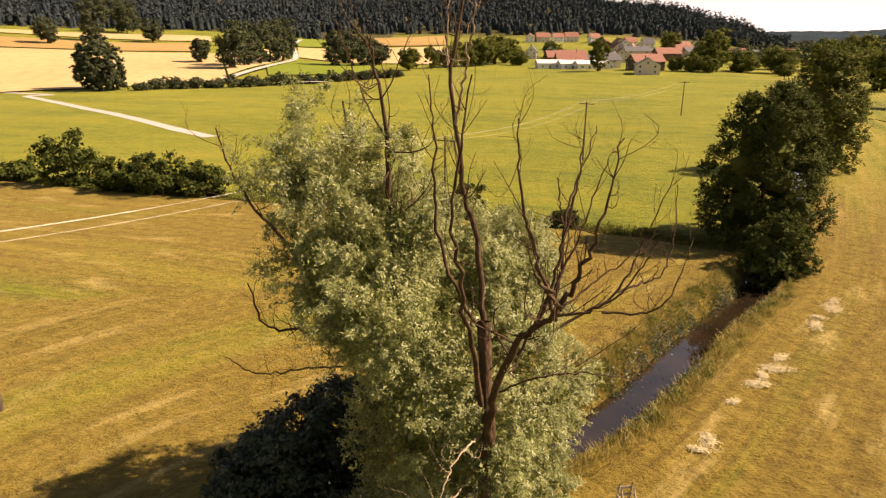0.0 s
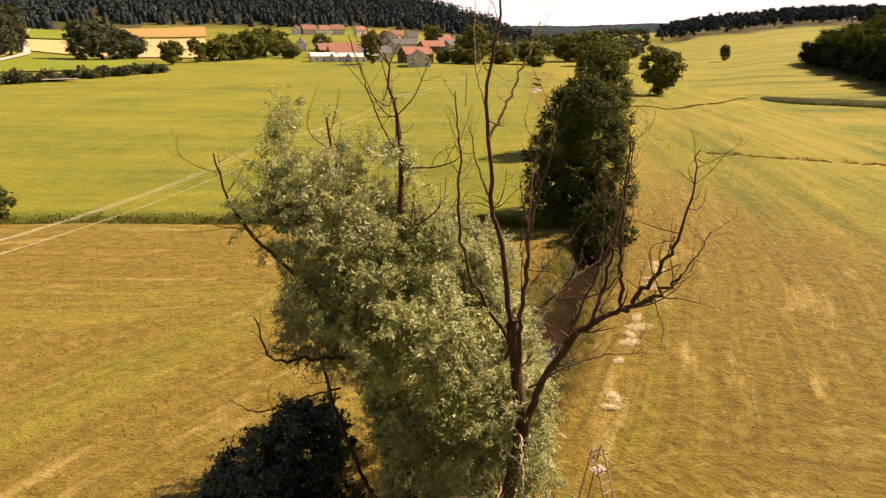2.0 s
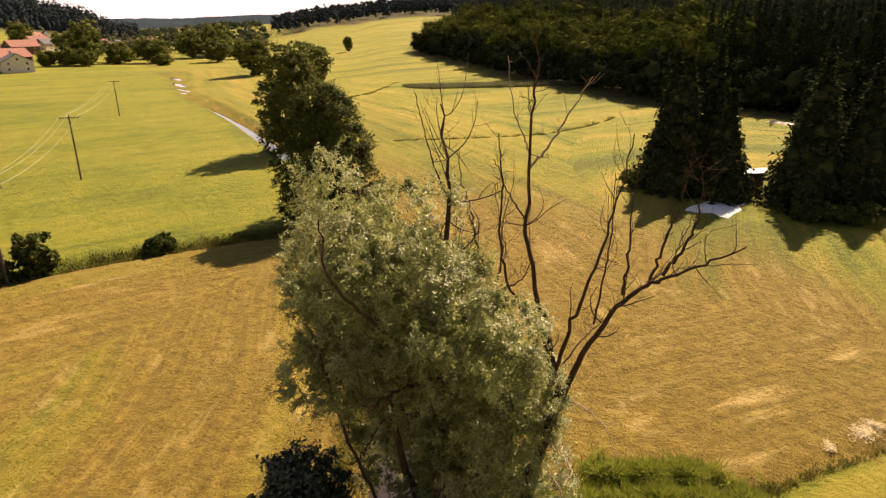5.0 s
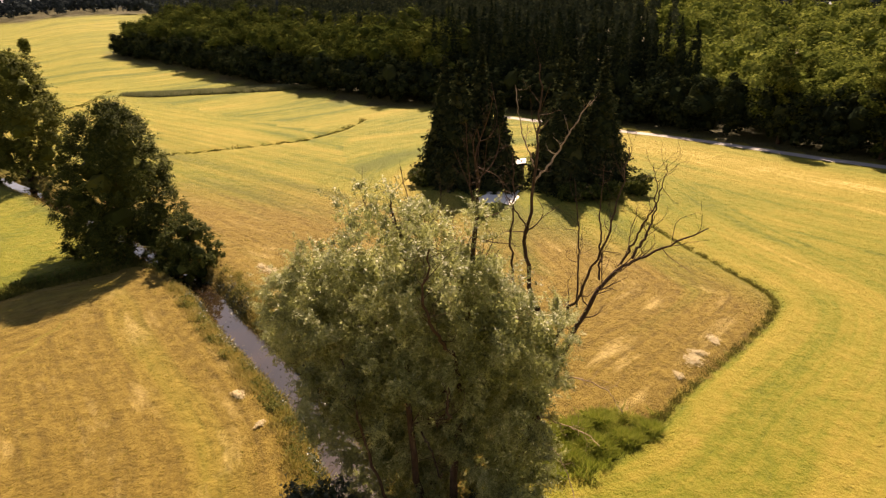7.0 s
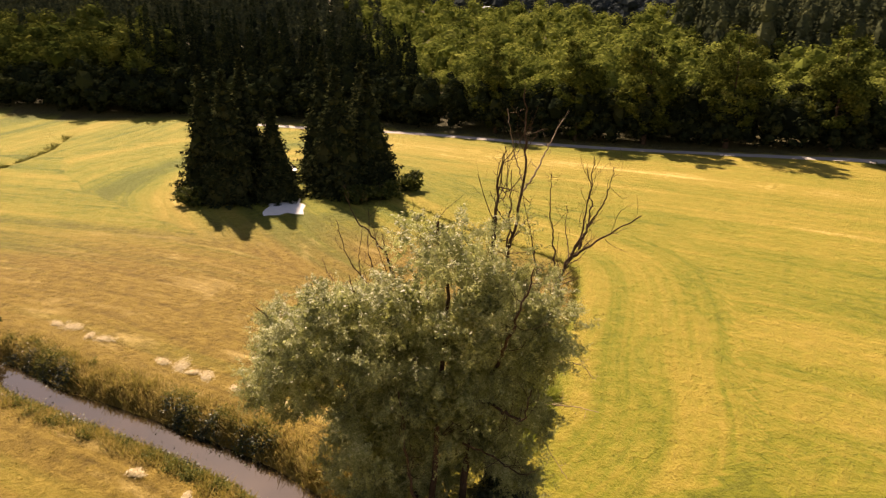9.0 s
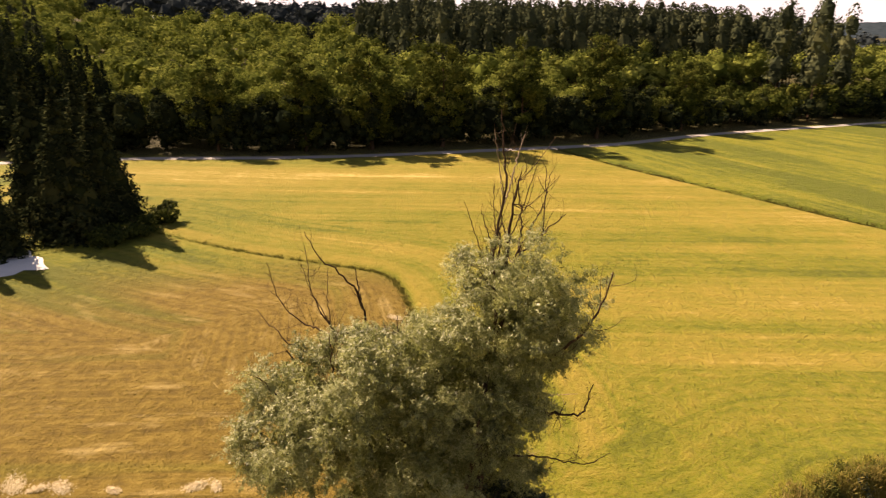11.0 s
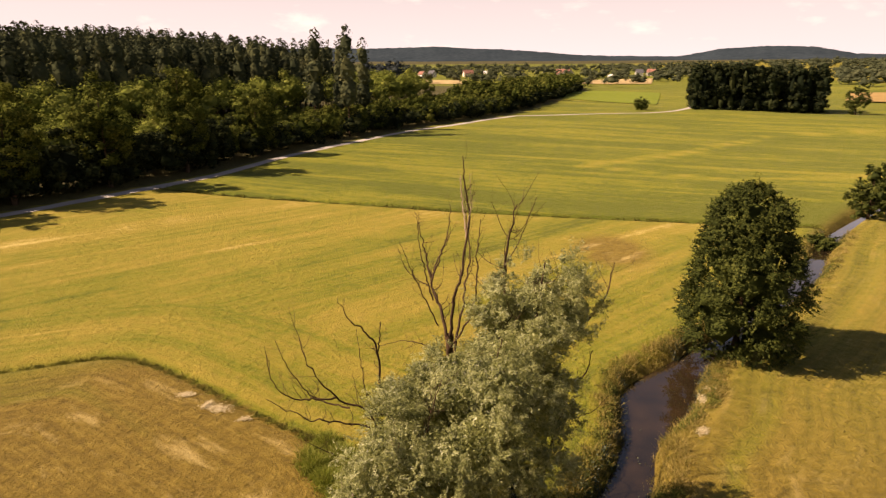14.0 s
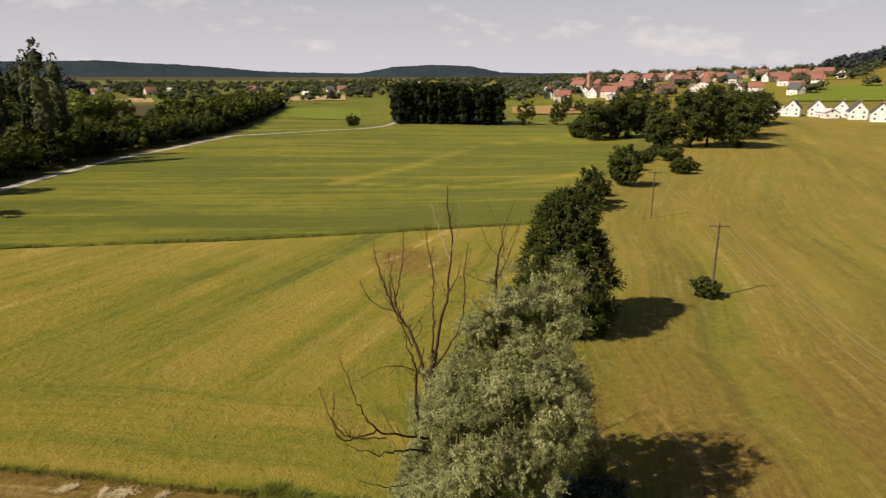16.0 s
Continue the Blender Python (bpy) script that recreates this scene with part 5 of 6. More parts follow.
WR = np.random.default_rng(5)


def rising(spots, low, high, depth):
    """Tree heights that rise from the edge of the wood inwards."""
    inward = np.clip((spots[:, 0] - np.interp(spots[:, 1], WOOD_EDGE[::-1, 1], WOOD_EDGE[::-1, 0])) / depth, 0, 1)
    return (low + (high - low) * inward**0.8) * WR.uniform(0.86, 1.16, len(spots))


EDGE_TREES = [(104, -32, 21, 6.0), (97, -44, 23, 6.5), (90, -58, 24, 6.5), (83, -76, 23, 6.0), (77, -96, 25, 6.5), (72, -126, 20, 5.5), (116, -18, 19, 5.5)]
edge_x = lambda y: np.interp(y, WOOD_EDGE[::-1, 1], WOOD_EDGE[::-1, 0])
band = lambda a, b, y0, y1: (lambda x, y: (x > edge_x(y) + a) & (x <= edge_x(y) + b) & (y > y0) & (y < y1))
s = scatter(WR, band(9, 42, -60, -4), 60, 240, -60, -4, 8.4)
wood_stuff("wood", s, rising(s, 9.5, 18.0, 40), WR.uniform(4.4, 6.2, len(s)), M_SUNLIT_BEECH, 2300, 0.40, "edge of a broad-leaved wood, sunlit tops", 201, foot=0.12, lumps=9, solid=0.42)
# Front row in near-black colour: the shaded face of the wood is painted.
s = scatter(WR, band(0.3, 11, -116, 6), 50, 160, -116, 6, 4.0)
wood_stuff("wood", s, WR.uniform(11.5, 15, len(s)), WR.uniform(3.2, 4.6, len(s)), M_SPRUCE_AND_SHADE, 650, 0.45, "dense front of the broad-leaved wood, near black in place of shade", 215, foot=0.0, lumps=10)
s = scatter(WR, band(8, 40, -112, -60), 40, 160, -112, -60, 7.4)
wood_stuff("wood", s, rising(s, 11.0, 17.0, 40), WR.uniform(4.0, 5.6, len(s)), M_SUNLIT_BEECH, 1900, 0.42, "dense broad-leaved wood along the track", 202, foot=0.08, lumps=9, solid=0.42)
s = scatter(WR, band(2, 44, -300, -112), -40, 140, -300, -112, 5.4)
wood_stuff("wood", s, WR.uniform(6.5, 12, len(s)), WR.uniform(2.8, 4.0, len(s)), M_OAK, 560, 0.48, "dense young broad-leaved wood along the track", 214, foot=0.03, lumps=8, solid=0.38)
s = scatter(WR, band(3, 40, -640, -300), -80, 60, -640, -300, 7.0)
wood_stuff("wood", s, WR.uniform(12, 18, len(s)), WR.uniform(3.5, 5.5, len(s)), M_OAK, 170, 1.2, "far end of the broad-leaved wood", 203, foot=0.03, lumps=6, solid=0.4)
# Undergrowth takes the spruce tone so that the wood's foot looks shaded.
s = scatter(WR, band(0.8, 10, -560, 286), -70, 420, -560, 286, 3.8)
wood_stuff("undergrowth", s, WR.uniform(5.0, 9.5, len(s)), WR.uniform(2.4, 3.4, len(s)), M_SPRUCE_AND_SHADE, 150, 0.62, "shrubby undergrowth along the edge of the wood, darkened to stand for shade", 213, foot=0.0, lumps=5, solid=0.55)
s = scatter(WR, band(38, 170, -300, 2), 40, 350, -300, 2, 9.4)
wood_stuff("wood", s, rising(s, 16.0, 22.0, 120), WR.uniform(4.8, 6.4, len(s)), M_SUNLIT_BEECH, 620, 0.62, "rolling canopy of the broad-leaved wood", 204, foot=0.3, lumps=7, solid=0.45)
# Edge trees coloured near black for the shaded side of the mixed wood.
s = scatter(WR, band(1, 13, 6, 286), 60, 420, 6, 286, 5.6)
wood_stuff("wood", s, WR.uniform(10, 16, len(s)), WR.uniform(3.4, 4.8, len(s)), M_SPRUCE_AND_SHADE, 420, 0.5, "dense edge of the mixed wood, near black in place of shade", 217, foot=0.0, lumps=8, solid=0.46)
s = scatter(WR, band(8, 50, -6, 70), 60, 260, -6, 70, 5.6)
wood_stuff("wood", s, WR.uniform(17, 26, len(s)), WR.uniform(2.8, 4.2, len(s)), M_SPRUCE_AND_SHADE, 520, 0.6, "tall dark spruces at the corner of the wood", 220, cone=True, foot=0.0)
s = scatter(WR, band(7, 52, 64, 288), 60, 420, 64, 288, 8.6)
wood_stuff("wood", s, rising(s, 15, 23, 45), WR.uniform(3.2, 6.4, len(s)), M_OAK, 1000, 0.5, "tall mixed wood above the reeds", 205, foot=0.34, lumps=7, solid=0.5)
# Low layer whose dark colour stands for shade below the mixed crowns.
s = scatter(WR, band(8, 50, -6, 288), 60, 420, -6, 288, 7.0)
wood_stuff("undergrowth", s, WR.uniform(9, 14, len(s)), WR.uniform(3.4, 4.4, len(s)), M_SPRUCE_AND_SHADE, 120, 0.9, "understorey of the mixed wood, darkened to stand for shade", 219, foot=0.0, lumps=5, solid=0.5)
s = scatter(WR, band(40, 260, -3, 300), 60, 640, -3, 300, 9.6)
wood_stuff("wood", s, WR.uniform(20, 28, len(s)), WR.uniform(3.2, 4.6, len(s)), M_MIXED, 260, 0.9, "dark spruce forest on the slope", 206, cone=True)
s = scatter(WR, lambda x, y: (np.hypot(x - 150, y + 190) < 95) & in_wood(x - 60, y), 40, 270, -300, -90, 6.6)
s = np.concatenate([s, [(58, -172), (63, -181), (57, -190), (70, -176), (75, -188), (66, -196)]])
wood_stuff("wood", s, np.append(WR.uniform(26, 33, len(s) - 6), (37, 34, 33, 36, 34, 33)), WR.uniform(3.8, 5.2, len(s)), M_MIXED, 320, 0.85, "stand of tall dark pines behind the young wood", 207, cone=True, foot=0.34, stems=True, blunt=0.36)
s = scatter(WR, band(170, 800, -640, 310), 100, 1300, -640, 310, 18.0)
wood_stuff("wood", s, WR.uniform(20, 27, len(s)), WR.uniform(6, 9, len(s)), M_HAZY_FARWOOD, 34, 2.8, "forest covering the eastern hills", 208, foot=0.2, lumps=3, solid=0.6)


def ring_spots(rand, b0, b1, r0, r1, gap):
    """Spots between two bearings and two radii from the willow."""
    n = int(radians(b1 - b0) * (r1**2 - r0**2) / 2 / gap**2)
    r = np.sqrt(rand.uniform(r0**2, r1**2, n))
    a = np.radians(rand.uniform(b0, b1, n))
    return np.column_stack([np.sin(a) * r, 20 + np.cos(a) * r])


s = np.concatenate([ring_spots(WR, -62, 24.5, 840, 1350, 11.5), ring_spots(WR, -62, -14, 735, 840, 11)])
wood_stuff("wood", s, WR.uniform(15, 23, len(s)), WR.uniform(4, 6.5, len(s)), M_HAZY_FARWOOD, 16, 2.6, "dark forest on the northern hill", 209, cone=True, foot=0.0, tiers=1, blunt=0.5)
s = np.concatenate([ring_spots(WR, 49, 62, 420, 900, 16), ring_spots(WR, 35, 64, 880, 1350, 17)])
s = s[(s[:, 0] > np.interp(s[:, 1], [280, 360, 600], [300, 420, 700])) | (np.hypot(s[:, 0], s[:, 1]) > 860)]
wood_stuff("wood", s, WR.uniform(18, 25, len(s)), WR.uniform(4.5, 6.5, len(s)), M_HAZY_FARWOOD, 40, 2.6, "wooded rise beyond the meadow", 210, foot=0.0, lumps=3, solid=0.55)
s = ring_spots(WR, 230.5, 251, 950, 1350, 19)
wood_stuff("wood", s, WR.uniform(16, 22, len(s)), WR.uniform(5, 8, len(s)), M_HAZY_FARWOOD, 34, 3.0, "wooded hilltop above the village", 216, foot=0.0, lumps=3, solid=0.55)
s = scatter(WR, lambda x, y: x * 0 < 1, -33, 33, -15, 15, 4.4)
s = np.column_stack([-128 + s[:, 0] * -0.98 + s[:, 1] * -0.19, -327 + s[:, 0] * 0.19 + s[:, 1] * -0.98])
wood_stuff("wood", s, WR.uniform(26, 29.5, len(s)), WR.uniform(2.6, 3.4, len(s)), M_SPRUCE_AND_SHADE, 700, 0.8, "dense block of dark planted trees in the meadow", 211, foot=0.0, solid=0.4)
wood_stuff("undergrowth", s, WR.uniform(9, 13, len(s)), WR.uniform(2.6, 3.2, len(s)), M_SPRUCE_AND_SHADE, 160, 0.8, "dark low boughs under the planted trees", 218, foot=-0.3, lumps=5, solid=0.5)
s = np.concatenate([ring_spots(WR, 21, 34, 520, 1600, 34), ring_spots(WR, 150, 215, 680, 1700, 40), ring_spots(WR, 205, 240, 600, 1500, 44)])
wood_stuff("wood", s, WR.uniform(8, 15, len(s)), WR.uniform(6, 12, len(s)), M_HAZY_GROVE, 110, 1.6, "scattered groves and hedges in the far valley", 212, foot=0.0, lumps=3, solid=0.5)

# taller trees that stand out along the edge of the wood
for k, (x, y, h, r) in enumerate(EDGE_TREES):
    broadleaf("oak", x, y, h, r, 400 + k, M_OAK, 5200, 0.62, "tall broad oak at the edge of the wood", "tree", 0.08, "edge oaks", grain=1.8)

# trees of the northern slope
SLOPE_TREES = [(-146, 246, 20.5, 10.4), (-313, 467, 20, 9), (-305, 515, 38, 13), (-345, 622, 33, 14), (-330, 610, 30, 13), (-267, 532, 20, 9), (-168, 393, 14, 6)]
GROVE_TREES = [(-135, 359, 24, 10), (-137, 380, 28, 9), (-133, 398, 24, 8), (-133, 415, 27, 10), (-130, 432, 30, 11), (-136, 455, 29, 10), (-89, 418, 22, 10), (-82, 428, 24, 10), (-76, 436, 20, 10), (-69, 449, 16, 9)]
VILLAGE_TREES = [(-42, 401, 14, 7), (-30, 423, 15, 5), (-20, 440, 14, 8), (-10, 452, 17, 9), (2, 462, 18, 10), (12, 480, 20, 11), (20, 500, 19, 10), (28, 470, 9, 7), (72, 404, 21, 6.5), (142, 412, 24, 9), (148, 420, 26, 8), (128, 404, 11, 6), (120, 410, 9, 5), (136, 400, 9, 6), (172, 440, 12, 8), (60, 560, 14, 8), (168, 600, 20, 10), (185, 560, 16, 9), (30, 540, 10, 6)]
BANK_TREES = [(165, 423, 13, 9), (189, 426, 16, 10), (216, 397, 15, 9), (232, 457, 20, 12), (250, 452, 22, 13), (262, 470, 18, 12), (205, 470, 14, 10), (150, 440, 8, 7), (240, 410, 9, 7), (178, 395, 7, 6), (290, 353, 11, 3.4), (130, 190, 16, 7.5), (158, 268, 18, 9)]
for places, mat, label, group in ((SLOPE_TREES, M_HAZY_GROVE, "round-crowned tree standing by itself on the farmland slope", "slope trees"), (GROVE_TREES, M_HAZY_GROVE, "broad dark tree in the grove beside the gravel track", "grove trees"), (VILLAGE_TREES, M_ASH, "leafy green garden tree among the village houses", "village trees"), (BANK_TREES, M_ASH, "full green tree along the upper stream", "upper stream trees")):
    for k, (x, y, h, r) in enumerate(places):
        if (x, y) == (-146, 246):
            spray_tree("field_tree", x, y, h, r, 150, mat, "lone ball-shaped dark tree beside the wheat", 0.04, 26, 0.35, 6, 0.9, taper=0.1, group=group)
            continue
        broadleaf("field_tree", x, y, h, r, 150 + k + len(group), mat, 4200, 0.55 + r * 0.05, label, "tree", 0.03, group)
for k, x in enumerate(np.linspace(-132, -42, 26)):
    y = 250 + (x + 132) * 1.02 + (k % 3) * 2
    broadleaf("bush", float(x), float(y), 3.2 + (k * 7 % 5) * 0.6, 3.8, 180 + k, M_HAZY_GROVE, 700, 0.7, "low green bush along the field boundary", "bush", 0.0, "boundary bushes")

# ---- banks, ditches and meadow clutter ----


def blades(rand, spots, height, width, lean=0.35):
    """Upright blades as quads: base, two sides, tip."""
    n = len(spots)
    a = rand.uniform(0, 2 * np.pi, n)
    side = np.column_stack([np.cos(a), np.sin(a), np.zeros(n)]) * (width * rand.uniform(0.6, 1.4, (n, 1)))
    h = np.asarray(height) * rand.uniform(0.6, 1.35, n)
    tip = np.column_stack([rand.normal(0, lean, n) * h, rand.normal(0, lean, n) * h, h])
    mid = tip * 0.5
    v = np.stack([spots, spots + mid + side, spots + tip, spots + mid - side], 1)
    return v.reshape(-1, 3), np.arange(4 * n).reshape(-1, 4)


def along_line(rand, line, n, lo, hi, sides=(-1, 1), t0=0.0, t1=1.0):
    """n spots beside a line, between two offsets from it."""
    t = rand.uniform(t0, t1, n) * (len(line) - 1)
    i = np.minimum(t.astype(int), len(line) - 2)
    u = (t - i)[:, None]
    p = line[i] * (1 - u) + line[i + 1] * u
    d = line[i + 1] - line[i]
    d /= np.linalg.norm(d, axis=1)[:, None]
    off = rand.uniform(lo, hi, n) * rand.choice(sides, n)
    return p + np.column_stack([-d[:, 1], d[:, 0]]) * off[:, None], i


def tussocks(rand, centres, per, spread):
    """Spots gathered round centres, on the ground."""
    p = np.repeat(centres, per, 0) + rand.normal(0, spread, (len(centres) * per, 2))
    return np.column_stack([p, ground_z(p[:, 0], p[:, 1]) - 0.03])


BR = np.random.default_rng(77)
NEAR = spline(STREAM[4:20], 120)
NEAR_W = np.interp(np.linspace(4, 19, 120), np.arange(26), STREAM_W)
c, i = along_line(BR, NEAR, 1300, 0.35, 2.0)
d = c - NEAR[i]
c = c + d / (np.linalg.norm(d, axis=1)[:, None] + 1e-6) * (NEAR_W[i] + 0.3)[:, None]
p = tussocks(BR, c, 44, 0.26)
tagged(part("bank_grass", blades(BR, p, 0.44, 0.018, 0.5), M_REED), "tall dry and green grass along the stream banks", "grass", kind="stuff")
for name, mat, n, lo, hi, up, label in (("bank_herbs", M_SHRUB, 520, -0.1, 0.8, 0.55, "dark leafy herbs hanging over the water"), ("bank_herbs", M_HERB, 620, 0.3, 1.7, 0.5, "olive green nettles and herbs on the stream banks")):
    c, i = along_line(BR, NEAR, n, lo, hi)
    d = c - NEAR[i]
    c = c + d / (np.linalg.norm(d, axis=1)[:, None] + 1e-6) * (NEAR_W[i] + 0.35)[:, None]
    c = c[np.sin(c[:, 0] * 0.6) + np.sin(c[:, 1] * 0.45 + 1) > -0.6]
    p = tussocks(BR, c, 130, 0.24)
    p[:, 2] += np.abs(BR.normal(0, 0.45, len(p))) * up
    tagged(part(name, leaves(p, 0.15, 0.085, BR, p * 0 + (0, 0, 1), 0.8), mat), label, "herbs", kind="stuff")
c, _ = along_line(BR, SM_DITCH, 420, 0.0, 0.22, t0=0.15, t1=0.95)
p = tussocks(BR, c, 16, 0.15)
tagged(part("ditch_grass", blades(BR, p, 0.26, 0.016, 0.5), M_RUSH), "green rushes growing in the ditch", "rushes", kind="stuff")
c = BR.normal(size=(900, 2)) * (2.0, 1.15) * 0.8
c = np.column_stack([9.2 + c[:, 0] * 0.80 + c[:, 1] * 0.6, 12.2 - c[:, 0] * 0.6 + c[:, 1] * 0.80])
c = np.concatenate([c, along_line(BR, SM_DITCH, 420, 0.0, 0.55, t0=0.06, t1=0.2)[0]])
c = c[np.sin(c[:, 0] * 2.1) + np.sin(c[:, 1] * 1.7 + 1) > -1.2]
p = tussocks(BR, c, 34, 0.2)
tagged(part("reed_bed", blades(BR, p, 0.42 + 0.25 * np.sin(p[:, 0] * 2.6) * np.sin(p[:, 1] * 2.1), 0.024, 0.55), M_GREENREED), "bright green reeds at the mouth of the ditch", "reeds", kind="stuff")
c = np.concatenate([along_line(BR, np.asarray(some, float), n, 0, w)[0] for some, n, w in ((HEDGE[2:], 600, 1.3), (CROSS_DITCH, 260, 0.4), (FAR_DITCH, 90, 0.5), (FAR_DITCH2, 90, 0.6))])
p = tussocks(BR, c, 22, 0.4)
tagged(part("ditch_grass", blades(BR, p, 0.34, 0.06), M_RUSH), "rough dark grass along the field ditches", "grass", kind="stuff")
c = np.column_stack([BR.uniform(148, 178, 900), np.zeros(900)])
c[:, 1] = np.interp(c[:, 0], [146, 156, 178], [160, 150, 118]) + BR.uniform(-7, 7, 900)
p = tussocks(BR, c, 26, 0.8)
tagged(part("reed_bed", blades(BR, p, 1.1, 0.09), M_REEDBED), "pale grey-green reeds before the wood", "reeds", kind="stuff")
# short tufts over the nearer meadow
c = np.column_stack([BR.uniform(-42, 62, 22000), BR.uniform(-32, 62, 22000)])
ds, _ = line_distance(c[:, 0], c[:, 1], SM_STREAM, SM_STREAM_W)
keep = (ds > 2.2) & (np.hypot(c[:, 0] - 8, c[:, 1] - 18) < 46) & (~east_of_stream(c[:, 0], c[:, 1]) | (c[:, 1] > np.interp(c[:, 0], DITCH[:, 0], DITCH[:, 1])))
c = c[keep]
p = tussocks(BR, c, 2, 0.10)
tagged(part("meadow_tufts", blades(BR, p, 0.08, 0.05, 0.6), M_TUFT), "short cropped tufts over the mown meadow", "grass", kind="stuff")


def hay_clump(x, y, size, seed):
    rand = np.random.default_rng(seed)
    ob = empty("hay_clump", x, y, float(ground_z(x, y)), "pale heap of cut dry grass on the meadow", "hay heap", "hay heaps", turn=35 + 47 * math.sin(seed * 2.3))
    n = int(900 * size)
    q = rand.normal(size=(n, 3)) * (0.62 * size, 0.34 * size, 0.06)
    q[:, 2] = np.abs(q[:, 2]) + 0.05
    tagged(part("hay", leaves(q, 0.17, 0.04, rand, q * 0 + (0, 0, 1), 0.3), M_HAY, ob), kind="stuff")


for k, (x, y, s) in enumerate([(12.6, 24.2, 0.55), (13.4, 25.0, 0.8), (15.8, 28.5, 0.5), (17.9, 30.6, 0.9), (18.6, 31.6, 0.6), (19.7, 32.5, 1.1), (20.6, 33.9, 0.7), (25.1, 38.9, 0.9), (25.8, 40.2, 0.6), (27.8, 42.0, 1.2), (28.6, 43.4, 0.6), (20.8, 5.3, 1.1), (21.9, 4.8, 0.6), (24.2, 3.6, 0.8), (18.3, 6.4, 0.5), (-15.8, -0.8, 0.9), (-16.8, -2.3, 0.6), (-14.3, 4.4, 0.7), (8.0, 32.8, 0.6), (5.6, 29.9, 0.4)]):
    hay_clump(x, y, s * 0.7, 300 + k)

# ---- the ladder stand ----


def pole_between(a, b, r, sides=6):
    return tube(np.linspace(a, b, 4), np.full(4, r), sides)


def ladder_stand(x, y, turn):
    ob = empty("ladder_stand", x, y, float(ground_z(x, y)), "small weathered wooden ladder stand under the willow", "hunting stand", turn=turn)
    for s in (-1, 1):
        part("rail", pole_between((0.24 * s, -1.55, 0), (0.24 * s, 0.05, 3.35), 0.032), M_PLANK, ob, smooth=True)
        part("back_leg", pole_between((0.30 * s, 0.75, 0), (0.24 * s, 0.20, 3.45), 0.032), M_PLANK, ob, smooth=True)
        part("armrest", pole_between((0.30 * s, 0.24, 3.02), (0.30 * s, -0.55, 2.98), 0.026), M_PLANK, ob, smooth=True)
        part("strut", pole_between((0.30 * s, -0.52, 2.98), (0.22 * s, -0.16, 2.42), 0.024), M_PLANK, ob, smooth=True)
    for k in range(8):
        u = 0.08 + k * 0.098
        p = np.array([0, -1.55, 0]) * (1 - u) + np.array([0, 0.05, 3.35]) * u
        part("rung", pole_between((-0.29, p[1], p[2]), (0.29, p[1], p[2]), 0.026), M_PLANK, ob, smooth=True)
    bm = bmesh.new()
    box(bm, 0, 0.0, 2.55, 0.62, 0.42, 0.035, bevel=0.006)
    part("seat", bm, M_PLANK, ob)
    for z in (2.95, 3.25):
        bm = bmesh.new()
        box(bm, 0, 0.27, z, 0.62, 0.025, 0.11, bevel=0.005)
        part("backrest", bm, M_PLANK, ob)


ladder_stand(7.6, 17.0, 14)

# ---- the power line ----
POLES = [(-66.0, -54.0, 9.4), (-43.5, -12.9, 9.6), (-22.6, 25.6, 9.4), (-1.6, 65.5, 9.0), (18.9, 103.0, 9.4), (54.8, 172.5, 9.0)]


def utility_pole(x, y, h, turn):
    ob = empty("utility_pole", x, y, float(ground_z(x, y)) - 0.1, "slim brown wooden power pole standing in the meadow", "utility pole", "power line poles", turn=turn)
    part("shaft", tube(np.linspace((0, 0, 0), (0, 0, h), 6), np.linspace(0.14, 0.095, 6), 10), M_POLE, ob, smooth=True)
    bm = bmesh.new()
    box(bm, 0, 0.12, h - 0.35, 2.5, 0.10, 0.12, bevel=0.01)
    part("crossarm", bm, M_POLE, ob)
    for s in (-1.15, 0.0, 1.15):
        z = h - 0.29 if s else h
        part("insulator", tube([(s, 0.12 if s else 0, z), (s, 0.12 if s else 0, z + 0.08), (s, 0.12 if s else 0, z + 0.16), (s, 0.12 if s else 0, z + 0.22)], [0.05, 0.06, 0.035, 0.045], 8), M_CERAMIC, ob, smooth=True)
    return ob


line_turn = -math.degrees(math.atan2(0.47, 0.88))
for x, y, h in POLES:
    utility_pole(x, y, h, line_turn)
SIDE = Vector((0.88, -0.47, 0))
for (x0, y0, h0), (x1, y1, h1) in zip(POLES, POLES[1:]):
    for s, dz in ((-1.15, -0.08), (0.0, 0.21), (1.15, -0.08)):
        a = Vector((x0, y0, float(ground_z(x0, y0)) - 0.1 + h0 + dz)) + SIDE * s
        b = Vector((x1, y1, float(ground_z(x1, y1)) - 0.1 + h1 + dz)) + SIDE * s
        u = np.linspace(0, 1, 15)
        line = np.array(a)[None] * (1 - u)[:, None] + np.array(b)[None] * u[:, None]
        line[:, 2] -= 1.0 * 4 * u * (1 - u)
        tagged(part("wire", tube(line, np.full(15, 0.013), 5), M_WIRE, smooth=True), "thin pale power wire sagging between poles", "wire", "power line wires")

# ---- the clearing between the spruces ----
bm = bmesh.new()
bmesh.ops.create_grid(bm, x_segments=10, y_segments=8, size=0.5)
for v in bm.verts:
    a = math.atan2(v.co.y, v.co.x)
    k = 1 + 0.12 * math.sin(3 * a + 1) + 0.08 * math.sin(7 * a)
    x, y = 61.6 + v.co.x * 8.0 * k, 26.6 + v.co.y * 4.6 * k
    v.co = (x, y, float(ground_z(x, y)) + 0.06 + 0.05 * math.cos(v.co.x * 9))
tagged(part("gravel_pad", bm, M_PALEGROUND), "bright patch of white gravel between the spruces", "gravel", kind="structure")


